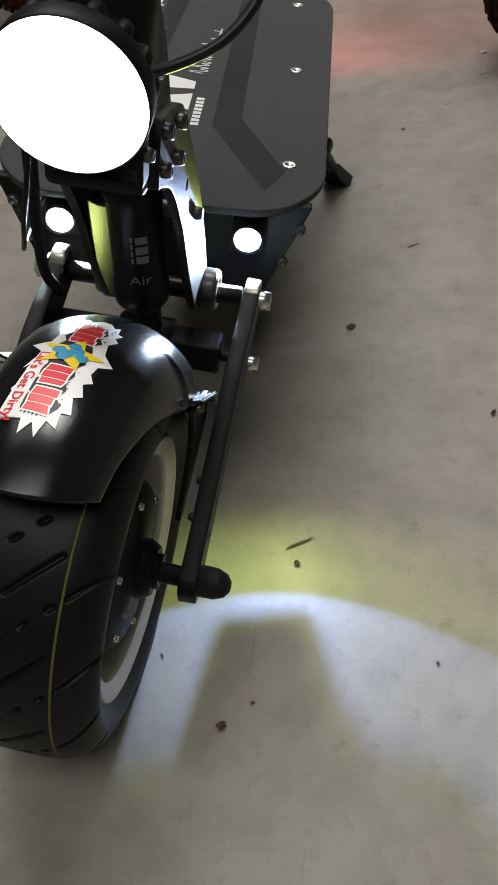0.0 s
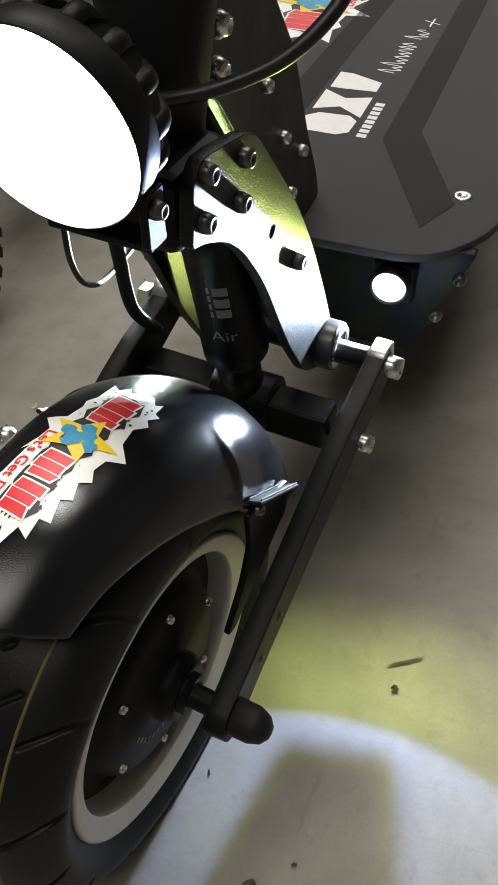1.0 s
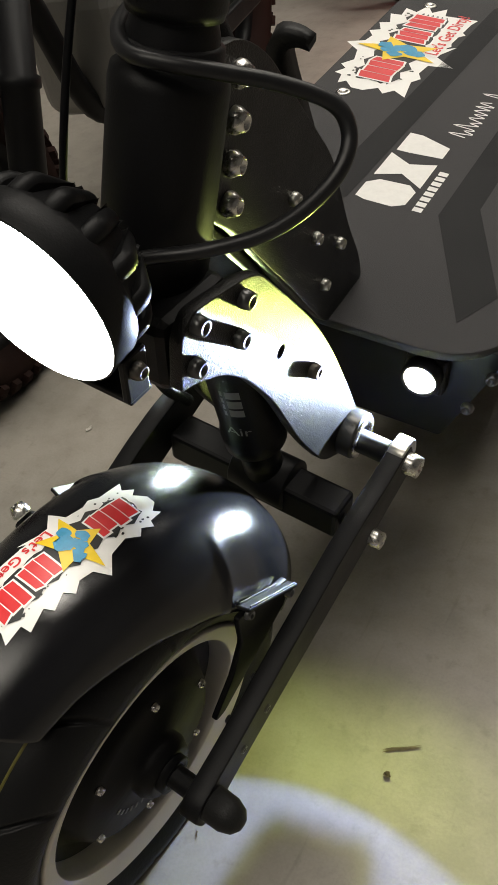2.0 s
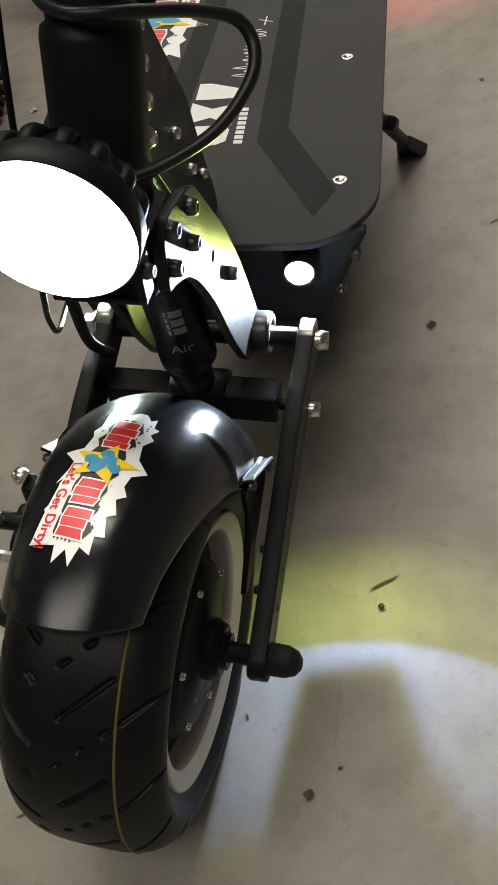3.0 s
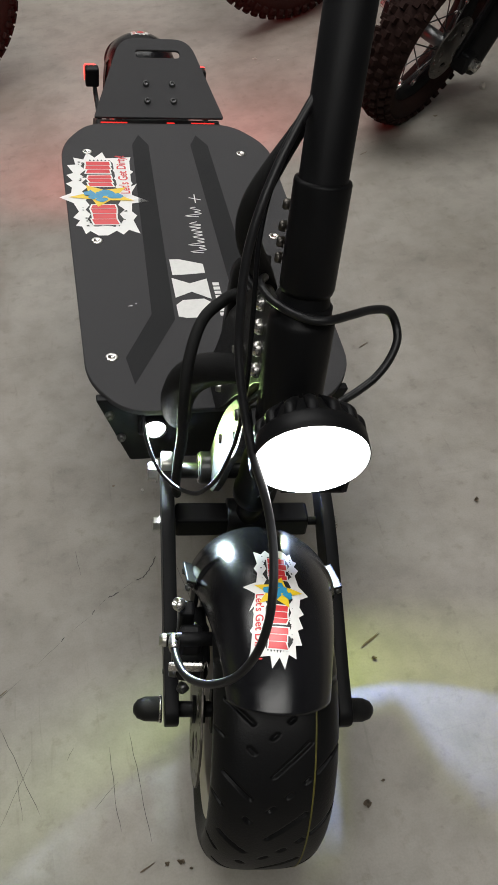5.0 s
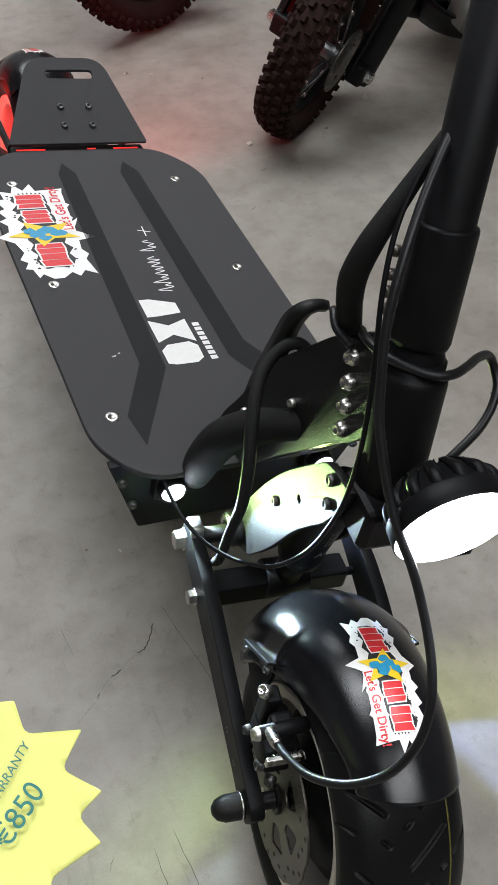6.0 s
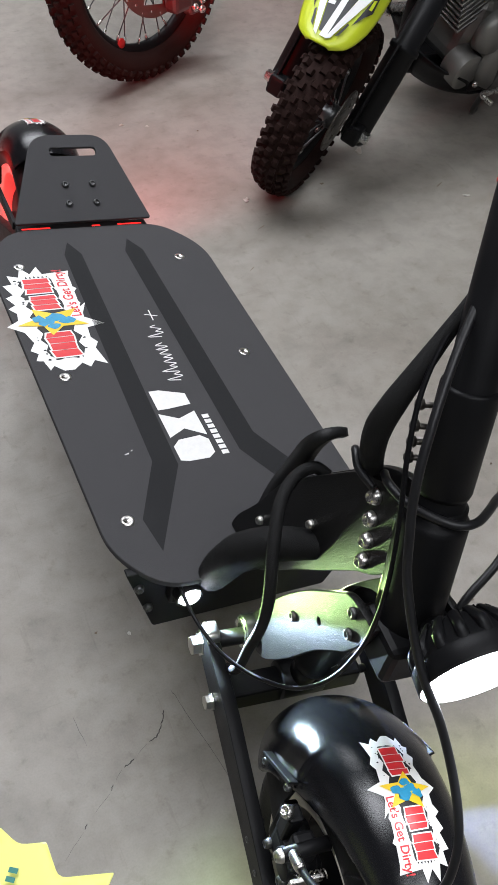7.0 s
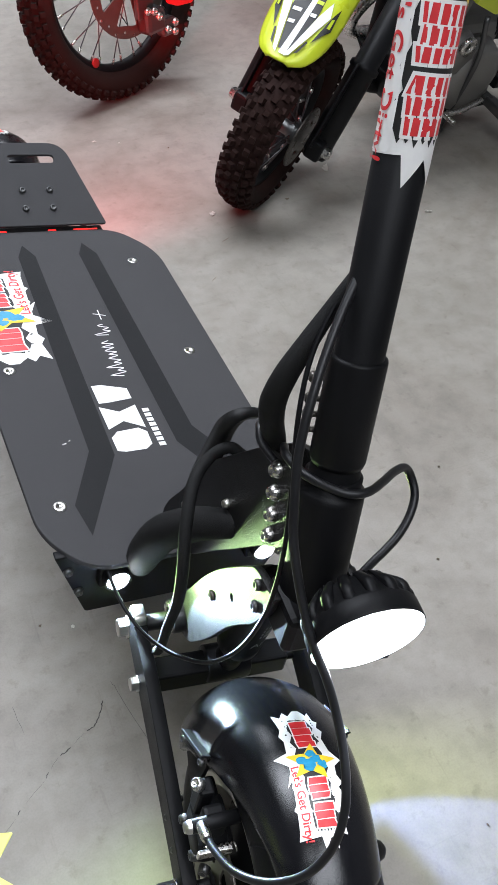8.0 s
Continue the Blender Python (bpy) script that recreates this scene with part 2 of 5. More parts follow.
ZINC = surface("zinc_steel", (0.55, 0.54, 0.50), 0.34, 1.0, vary=0.15, scale=150)
ALLOY = surface("turned_aluminium", (0.66, 0.65, 0.62), 0.33, 1.0, vary=0.08, scale=60, fine=900)
DARK_STEEL = surface("blackened_steel", (0.10, 0.10, 0.10), 0.35, 0.8, vary=0.2)
GRIP = surface("deck_grip", (0.0455, 0.0445, 0.0465), 0.82, vary=0.10, scale=6, fine=1800, bump=0.5, spec=0.35)
GRIP_BAND = surface("deck_grip_band", (0.014, 0.014, 0.015), 0.7, vary=0.15, scale=8, fine=1500, bump=0.3, spec=0.2)
PALE_PRINT = surface("pale_print", (0.20, 0.20, 0.20), 0.6, vary=0.12, scale=150)
WHITE_PRINT = surface("white_print", (0.72, 0.71, 0.69), 0.6, vary=0.12, scale=150)
STICKER_WHITE = surface("sticker_white", (0.80, 0.79, 0.77), 0.35, vary=0.05, scale=90)
STICKER_RED = surface("sticker_red", (0.62, 0.03, 0.035), 0.35, vary=0.12, scale=160)
STICKER_BLACK = surface("sticker_black", (0.012, 0.012, 0.012), 0.5)
STICKER_YELLOW = surface("sticker_yellow", (0.80, 0.55, 0.02), 0.35, vary=0.1)
STICKER_BLUE = surface("sticker_blue", (0.03, 0.26, 0.45), 0.35, vary=0.3, scale=300)
STRIPE = surface("tyre_stripe", (0.11, 0.10, 0.015), 0.6, vary=0.3, scale=90)
NEON = surface("neon_plastic", (0.54, 0.62, 0.02), 0.3, vary=0.05, scale=20)
ENGINE = surface("cast_aluminium", (0.23, 0.222, 0.21), 0.5, 0.7, vary=0.2, scale=25)
RED_PAINT = surface("red_anodised", (0.5, 0.02, 0.02), 0.35, 0.3)
CARD = surface("fluorescent_card", (0.86, 0.82, 0.10), 0.55, vary=0.08, scale=12)
CARD_PALE = surface("pale_card", (0.82, 0.82, 0.22), 0.55, vary=0.08, scale=12)
INK = surface("green_marker_ink", (0.03, 0.20, 0.17), 0.6)
DEBRIS = surface("dry_leaf", (0.17, 0.13, 0.09), 0.8, vary=0.4, scale=200)
PALE_DEBRIS = surface("pale_scrap", (0.6, 0.57, 0.52), 0.8, vary=0.2, scale=200)
LENS = glowing("lit_lens", (1.0, 0.99, 0.97), LENS_GLOW)
SIDE_LENS = glowing("lit_side_lens", (1.0, 0.99, 0.95), SIDE_GLOW)
TAIL_LENS = glowing("lit_red_lens", (1.0, 0.02, 0.015), TAIL_GLOW)
GAP_GLOW = glowing("red_gap_glow", (1.0, 0.02, 0.015), 1.2)
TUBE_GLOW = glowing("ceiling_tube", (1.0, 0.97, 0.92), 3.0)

# ---- the shop floor and the plain shell round it ----
def room():
    floor = new("floor", to_mesh(box((0.2, 1.5, -0.05), (7.0, 8.0, 0.1), 0)))
    floor.data.materials.append(FLOOR)
    tagged(floor, "grey-brown sealed concrete floor with stains and scuffs", "floor", kind="structure")
    for name, c, s in (("wall_north", (0.2, 5.55, 1.4), (7.2, 0.1, 3.0)), ("wall_south", (0.2, -2.55, 1.4), (7.2, 0.1, 3.0)),
                       ("wall_west", (-3.35, 1.5, 1.4), (0.1, 8.0, 3.0)), ("wall_east", (3.75, 1.5, 1.4), (0.1, 8.0, 3.0))):
        w = new(name, to_mesh(box(c, s, 0)))
        w.data.materials.append(WALL)
        tagged(w, "plain grey painted shop wall", "wall", kind="structure")
    top = new("ceiling", to_mesh(box((0.2, 1.5, 2.95), (7.2, 8.2, 0.1), 0)))
    top.data.materials.append(CEILING)
    tagged(top, "plain dark shop ceiling", "ceiling", kind="structure")
    # unseen panels; places, sizes and shares are set to suit the floor's brightness
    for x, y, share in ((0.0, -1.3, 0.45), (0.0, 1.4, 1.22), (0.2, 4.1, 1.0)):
        lamp = thing("ceiling_light", pose(x, y, 2.9), "unseen wide white ceiling light panel, switched on", "light", "ceiling lights")
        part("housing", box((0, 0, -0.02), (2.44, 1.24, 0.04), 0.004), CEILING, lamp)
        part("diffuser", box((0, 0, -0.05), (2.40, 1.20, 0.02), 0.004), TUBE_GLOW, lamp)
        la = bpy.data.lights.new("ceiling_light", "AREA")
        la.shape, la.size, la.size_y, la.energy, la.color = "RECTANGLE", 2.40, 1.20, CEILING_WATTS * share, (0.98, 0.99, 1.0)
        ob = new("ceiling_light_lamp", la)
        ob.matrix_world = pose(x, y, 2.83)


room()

# ---- the scooter ----
# Its own frame: x across, y to the rear, z up, floor at 0 under the front axle; it leans on its side stand.
LEANING = pose(-0.023, 0, 0, 0, 10.6, 0)
STEER = pose(-0.004, -0.007, 0, 0, 0, -5.1)
AXLE = Vector((0, 0.004, 0.1362))
REAR_AXLE = Vector((0, 1.13, 0.1358))
# the wheel sits a little askew in the fork
WHEEL = STEER @ Matrix.Translation((-0.0030, 0.0040, 0.1323)) @ pose(0, 0, 0, 0, 0.84, -2.15) @ Matrix.Translation(-AXLE)
scooter = thing("electric_scooter", LEANING, "black electric scooter with lit lamps, leaning on its side stand", "scooter")
CROSS = Matrix(((0, 0, 1, 0), (1, 0, 0, 0), (0, 1, 0, 0), (0, 0, 0, 1)))  # turns a lathe's z to x, its x to y


def on_axle(c):
    return Matrix.Translation(c) @ CROSS


def tyre_shape(c, fine=True):
    """A road tyre with thin slanted grooves cut into its crown."""
    half = [(0.036, 0.088), (0.042, 0.092), (0.0455, 0.097), (0.0490, 0.104), (0.0522, 0.109), (0.0530, 0.1125)]
    steps = 92 if fine else 16
    crown = [(0.0553 * math.sin(a), 0.1384 - 0.0215 * ((1 - math.cos(a)) / (1 - math.cos(1.25))) ** 1.6) for a in (1.25 - 2.5 * k / steps for k in range(steps + 1))]
    crown = [(x, r) for x, r in crown if r > 0.1132]
    prof = half + crown + [(-x, r) for x, r in half[::-1]]
    n = 840 if fine else 72
    cells = 14
    lean_r, lean_l = math.pi - 0.82, 0.82
    slots = [(0.242, 0.0425, lean_r, 0.030, 0.0019), (0.24, 0.0100, lean_r, 0.040, 0.0019), (0.52, 0.0235, lean_r, 0.004, 0.0021), (0.73, 0.0095, lean_r, 0.005, 0.0019), (0.94, -0.0045, lean_r, 0.005, 0.0017),
             (0.62, -0.0330, lean_l, 0.030, 0.0018), (0.12, -0.0230, lean_l, 0.006, 0.0018), (0.90, -0.0480, lean_l, 0.010, 0.0016)]
    period = 2 * math.pi * 0.137 / cells
    xs = np.array([x for x, _ in prof])
    rs = np.array([r for _, r in prof])
    verts, faces = [], []
    for k in range(n):
        a = 2 * math.pi * k / n
        s = (k / n * cells) % 1.0
        depth = np.zeros(len(xs))
        if fine:
            for s0, x0, lean, length, wide in slots:
                p, q = ((s - s0 + 0.5) % 1.0 - 0.5) * period, xs - x0
                u, v = p * math.cos(lean) + q * math.sin(lean), -p * math.sin(lean) + q * math.cos(lean)
                d = np.hypot(np.maximum(0, np.abs(u) - length / 2), v)
                depth = np.maximum(depth, np.clip((wide - d) / 0.0008, 0, 1))
            depth = depth * (rs > 0.1155)
        rr = rs - 0.0030 * depth
        verts += [(c[0] + float(x), c[1] + float(q) * math.cos(a), c[2] + float(q) * math.sin(a)) for x, q in zip(xs, rr)]
    m = len(xs)
    for k in range(n):
        a, b = k * m, (k + 1) % n * m
        faces += [(a + i, b + i, b + i + 1, a + i + 1) for i in range(m - 1)]
    data = bpy.data.meshes.new("tyre")
    data.from_pydata(verts, [], faces)
    data.shade_smooth()
    return data


def wheel(name, c, m, label, fine):
    """A hub-motor wheel; its first mesh is the motor, the rest hangs under it."""
    hub = part(name, joined(
        lathe([(0, 0.030), (0.012, 0.030), (0.018, 0.031), (0.022, 0.024), (0.022, 0.018), (0.055, 0.016), (0.060, 0.012), (0.066, 0.002), (0.072, -0.002), (0.0835, -0.002)], on_axle(c + Vector((0.027, 0, 0)))),
        lathe([(0.076, 0.004), (0.07, 0.0), (0.055, -0.010), (0.022, -0.012), (0.022, -0.022), (0, -0.022)], on_axle(c + Vector((-0.022, 0, 0))))), BLACK_COAT, scooter, label, m)
    part("rim", lathe([(0.0825, 0.012), (0.0825, 0.038), (0.0827, 0.0424), (0.0831, 0.0430), (0.0838, 0.0433), (0.0944, 0.0476), (0.0952, 0.0478), (0.0962, 0.0474), (0.0970, 0.0455), (0.0965, 0.036), (0.086, 0.026), (0.084, 0),
                       (0.086, -0.026), (0.0965, -0.036), (0.0970, -0.0455), (0.0962, -0.0474), (0.0952, -0.0478), (0.0944, -0.0476), (0.0838, -0.0433), (0.0831, -0.0430), (0.0827, -0.0424), (0.0825, -0.038), (0.0825, -0.012)], on_axle(c), 64, True), RIM, hub, "bare silver alloy rim ring")
    tyre = tyre_shape(c, fine)
    to_world = LEANING @ m
    back = to_world.inverted()
    for v in tyre.vertices:  # the tread lies flat where it bears on the floor
        q = to_world @ v.co
        if q.z < 0.0006:
            q.z = 0.0006
            v.co = back @ q
    part("tyre", tyre, TYRE, hub, "black road tyre with slanted grooves")
    part("stripe", lathe([(0.1364, 0.0286), (0.1371, 0.0289), (0.1370, 0.0300), (0.1362, 0.0303)], on_axle(c), 128), STRIPE, hub, "thin yellow moulding line on the tyre")
    head = screw_mesh(0.0030, 0.0030)
    for k in range(6):
        a = k * math.pi / 3 + 0.35
        part("screw", head, STEEL, hub, m=facing(c + Vector((0.0425, 0.054 * math.cos(a), 0.054 * math.sin(a))), (1, 0, 0)))
    return hub


front = wheel("front_wheel", AXLE, WHEEL, "front hub-motor wheel", True)
part("axle_rod", rod(AXLE + Vector((-0.088, 0, 0)), AXLE + Vector((0.088, 0, 0)), 0.0075), BLACK_COAT, front)
for k in range(14):
    a = math.radians(200 + k * 9)
    c = AXLE + Vector((0.0444, 0.036 * math.cos(a), 0.036 * math.sin(a)))
    if k % 8 != 7:
        part("print", box((0, 0, 0), (0.0006, 0.0022, 0.0036), 0, Matrix.Translation(c) @ Matrix.Rotation(a - math.pi / 2, 4, "X")), PALE_PRINT, front)
rear = wheel("rear_wheel", REAR_AXLE, Matrix(), "rear hub-motor wheel lit red by the tail lamps", False)
part("axle_rod", rod(REAR_AXLE + Vector((-0.09, 0, 0)), REAR_AXLE + Vector((0.09, 0, 0)), 0.0075), DARK_STEEL, rear)


def mudguard(name, c, m, start, end, label, r=0.164, wide=(0.0585, 0.0585), deep=(0.050, 0.050), reach=(1.18, 1.60), dip=0.0, crease=117.4):
    """A curved guard shell over a wheel, from one angle to another (0 is ahead, 90 is up); it widens to the rear, and its front edge may dip in the middle."""
    bm = bmesh.new()
    na, nb = 110, 48
    layers = []
    for thick in (0.0, 0.003):
        rows = []
        for i in range(na + 1):
            t = i / na
            span = reach[0] + (reach[1] - reach[0]) * min(1, max(0, (t - 0.12) / 0.35))
            row = []
            for j in range(nb + 1):
                u = 2 * j / nb - 1
                f = u * span
                a = math.radians(start + (end - start) * t + dip * u * u * max(0, 1 - 3 * t))
                k = min(1, max(0, (a - math.radians(start)) / 1.2))
                # a crease runs down each shoulder to the clip, steep ahead and gentle behind
                past = math.degrees(a) - crease
                lip = 0.0022 * min(1, max(0, (abs(f) - 0.62) / 0.45)) * (max(0, 1 + past / 1.8) if past < 0 else math.exp(-past / 3.5))
                x = (wide[0] + (wide[1] - wide[0]) * k + lip) * math.sin(f)
                rr = r - thick - (deep[0] + (deep[1] - deep[0]) * k) * (1 - math.cos(f)) + lip
                if thick:
                    x *= 0.95
                row.append(bm.verts.new((c[0] + x, c[1] - rr * math.cos(a), c[2] + rr * math.sin(a))))
            rows.append(row)
        layers.append(rows)
    for n, rows in enumerate(layers):
        for i in range(na):
            for j in range(nb):
                q = (rows[i][j], rows[i][j + 1], rows[i + 1][j + 1], rows[i + 1][j])
                bm.faces.new(q if n else q[::-1]).smooth = True
    o, i2 = layers
    for i in range(na):
        for j in (0, nb):
            bm.faces.new((o[i][j], o[i + 1][j], i2[i + 1][j], i2[i][j]))
    for j in range(nb):
        for i in (0, na):
            bm.faces.new((o[i][j], o[i][j + 1], i2[i][j + 1], i2[i][j]))
    bmesh.ops.recalc_face_normals(bm, faces=bm.faces[:])
    return part(name, bm, FENDER, scooter, label, m)


GUARD_C = AXLE + Vector((-0.0030, 0.0011, -0.0049))
GUARD_R, GUARD_START, GUARD_WIDE, GUARD_DEEP = 0.1756, 60.5, (0.0431, 0.0672), (0.0347, 0.0579)
guard = mudguard("front_mudguard", GUARD_C, WHEEL, GUARD_START, 155, "glossy black plastic front mudguard with a colourful sticker", GUARD_R, GUARD_WIDE, GUARD_DEEP, (1.256, 1.52), 4.4)
rear_guard = mudguard("rear_mudguard", REAR_AXLE, Matrix(), 70, 185, "black plastic rear mudguard with a small sticker")

# clips and stays that hold the guard to the arms
for s in (1, -1):
    stay = part("mudguard_stay", plate(fillet([(0.066, 0.236), (0.118, 0.216), (0.116, 0.192), (0.092, 0.176), (0.050, 0.148), (0.040, 0.150), (0.060, 0.178), (0.070, 0.205)], 0.005), [], 0.004, 0.0008, side_plate(s * 0.0635)), BLACK_COAT, scooter, "flat black stay beside the wheel", WHEEL, 30)
    clip_a, clip_b = (Vector((0.0661, 0.067, 0.2470)), Vector((0.0673, 0.1186, 0.2130))) if s > 0 else (Vector((-0.0705, 0.060, 0.2560)), Vector((-0.0715, 0.110, 0.2200)))
    clip_a = clip_a.lerp(clip_b, 0.06)
    clip_m = frame_along(clip_a, clip_b, (s, 0, 0.35))
    length = (clip_b - clip_a).length
    part("clip_plate", box((-0.0012, 0, length / 2), (0.0024, 0.0090, length), 0.0008, clip_m), BLACK_COAT, stay)
    for k in (-1, 1):
        part("clip", box((-0.0002, k * 0.0036, length / 2), (0.0028, 0.0009, length - 0.004), 0.0004, clip_m), CABLE, stay, "thin glossy rib")
    for q in (clip_a.lerp(clip_b, 0.1), clip_a.lerp(clip_b, 0.93)):
        part("screw", screw_mesh(0.0036, 0.0035), DARK_STEEL, stay, m=facing(q + Vector((s * 0.001, -0.002, -0.006)), (s, 0, 0.2)))

# fork arms, from the axle up to the pivot
ARM_TOP = Vector((0.238, 0.214))


def arm_outline(low, way):
    across = Vector((-way.y, way.x))
    spans = [(-0.015, 0.010, 0.010), (-0.006, 0.0165, 0.0165), (0.012, 0.0160, 0.0160), (0.03, 0.0155, 0.0150), (0.09, 0.0185, 0.0155), (0.165, 0.0215, 0.0175), (0.195, 0.0200, 0.0170), (0.222, 0.0150, 0.0175), (0.248, 0.0135, 0.0180), (0.260, 0.0120, 0.0180)]
    up = [low + way * s + across * h for s, h, _ in spans]
    down = [low + way * s - across * h for s, _, h in spans[::-1]]
    return fillet([tuple(p) for p in up + down], 0.006, 3)


nut = screw_mesh(0.0085, 0.009, False)
socket = screw_mesh(0.0075, 0.010, True, 0.92)
small_screw = screw_mesh(0.0036, 0.004)
for s in (1, -1):
    top = 0.2285 if s > 0 else 0.234
    out = 0.002 if s > 0 else 0.006  # the brake side stands further out
    low = Vector((0.0009, 0.1295)) if s > 0 else Vector((0.0072, 0.1320))
    way = (ARM_TOP - low).normalized()
    arm = part("fork_arm", plate(arm_outline(low, way), [], 0.0132, 0.0012, side_plate(s * (0.0785 + out))), BLACK_COAT, scooter, "flat black fork arm", STEER, 30)
    cap = lathe([(0, 0.024), (0.004, 0.0234), (0.0085, 0.020), (0.0112, 0.013), (0.0115, 0.0), (0.0122, -0.0005), (0.0122, -0.003), (0, -0.003)], facing(AXLE + Vector((s * (0.0875 + out), 0, 0)), (s, 0, 0)), 28)
    part("axle_cap", cap, RUBBER, arm, "domed black rubber axle cap", STEER.inverted() @ WHEEL)
    part("washer", lathe([(0.008, 0), (0.0125, 0), (0.0125, 0.0018), (0.008, 0.0018)], facing(AXLE + Vector((s * (0.0855 + out), 0, 0)), (s, 0, 0)), 28, True), STEEL, arm, m=STEER.inverted() @ WHEEL)
    part("inner_collar", lathe([(0.008, 0), (0.013, 0), (0.013, 0.012), (0.008, 0.012)], facing(AXLE + Vector((s * 0.050, 0, 0)), (s, 0, 0)), 28, True), BLACK_COAT, arm, m=STEER.inverted() @ WHEEL)
    part("pivot_bolt", nut if s < 0 else socket, ZINC if s < 0 else STEEL, arm, "bright pivot bolt", facing((s * (0.0862 + out) - 0.002, 0.236, 0.2150), (s, 0, 0)) @ Matrix.Scale(1.15 if s < 0 else 1.08, 4))
    part("lower_bolt", nut if s < 0 else socket, ZINC if s < 0 else STEEL, arm, "bright clamp bolt", facing((s * (0.0855 + out), 0.191, 0.183), (s, 0, 0)) @ Matrix.Scale(0.85, 4))
    part("lug", plate(fillet([(0.223, 0.210), (0.230, top), (0.249, top), (0.253, 0.210)], 0.006), [], 0.0122, 0.001, side_plate(s * (0.0785 + out))), ZINC, arm, "bare metal lug at the arm's top")
    for q in (0.036, 0.064):
        p = low + way * q
        part("screw", small_screw, DARK_STEEL, arm, m=facing((s * (0.0822 + out), p.x, p.y), (s, 0, 0)))
    for q in (0.045, 0.075):
        p = low + way * q
        part("screw", small_screw, STEEL, arm, m=facing((s * (0.0715 + out), p.x, p.y + 0.004), (-s, 0, 0)))
crossbar = part("crossbar", joined(box((-0.006, 0.196, 0.184), (0.140, 0.026, 0.026), 0.003), rod((0.060, 0.193, 0.184), (0.076, 0.193, 0.184), 0.0045), rod((-0.022, 0.197, 0.188), (0.022, 0.197, 0.188), 0.019)), BLACK_COAT, scooter, m=STEER)
part("pivot_rod", joined(rod((-0.078, 0.238, 0.214), (0.072, 0.238, 0.214), 0.0085)), CABLE, scooter, "dark pivot rod between the fork arms", STEER)

# shock absorber between the arms
shock_low, shock_top = Vector((0.0, 0.194, 0.195)), Vector((0.0, 0.150, 0.370))
shock = part("shock_absorber", lathe([(0, 0.0), (0.014, 0.0), (0.014, 0.030), (0.0125, 0.032), (0.0125, 0.042), (0.019, 0.044), (0.0215, 0.048), (0.0215, 0.062), (0.020, 0.064), (0.020, 0.150), (0.0215, 0.152), (0.0215, 0.168), (0.014, 0.172), (0.014, 0.182), (0, 0.182)], frame_along(shock_low, shock_top, (1, 0, 0)), 36), BLACK_COAT, scooter, "black air shock absorber with pale lettering", STEER)


def on_shock(u, v, lift):
    """u runs round the shock's front, v up along it."""
    m = frame_along(shock_low, shock_top, (1, 0, 0))
    a = u / 0.020
    d = (shock_top - shock_low).normalized()
    ahead = Vector((0, -1, 0))
    ahead = (ahead - d * ahead.dot(d)).normalized()
    side = Vector((1, 0, 0))
    return shock_low + d * v + (ahead * math.cos(a) + side * math.sin(a)) * (0.020 + lift)


bars = [flat([(0.004 + k * 0.0, v), (0.013, v), (0.013, v + w), (0.004, v + w)], 0.0003, on_shock, 0.004) for k, (v, w) in enumerate(((0.100, 0.007), (0.109, 0.0075), (0.119, 0.007)))]
bars += [flat([(0.0005, 0.100 + k * 0.007), (0.0022, 0.100 + k * 0.007), (0.0022, 0.105 + k * 0.007), (0.0005, 0.105 + k * 0.007)], 0.0003, on_shock, 0.004) for k in range(4)]
part("print", joined(*bars), PALE_PRINT, shock)
part("print", laid(words("Air", 0.013, Matrix.Translation((0.006, 0.082, 0)) @ Matrix.Rotation(0, 4, "Z")), 0.0003, on_shock), PALE_PRINT, shock)

# fork side plates
fork_side = [(0.0655, 0.3935), (0.0685, 0.4215), (0.0765, 0.4312), (0.0895, 0.4295), (0.1190, 0.4240), (0.1310, 0.4185), (0.1522, 0.3935), (0.1830, 0.3555), (0.2099, 0.3131), (0.2357, 0.2614), (0.2560, 0.2200), (0.2520, 0.2030), (0.2360, 0.1980), (0.2080, 0.2130), (0.1746, 0.2624), (0.1425, 0.3258), (0.1167, 0.3618), (0.0985, 0.3792), (0.0760, 0.3905)]
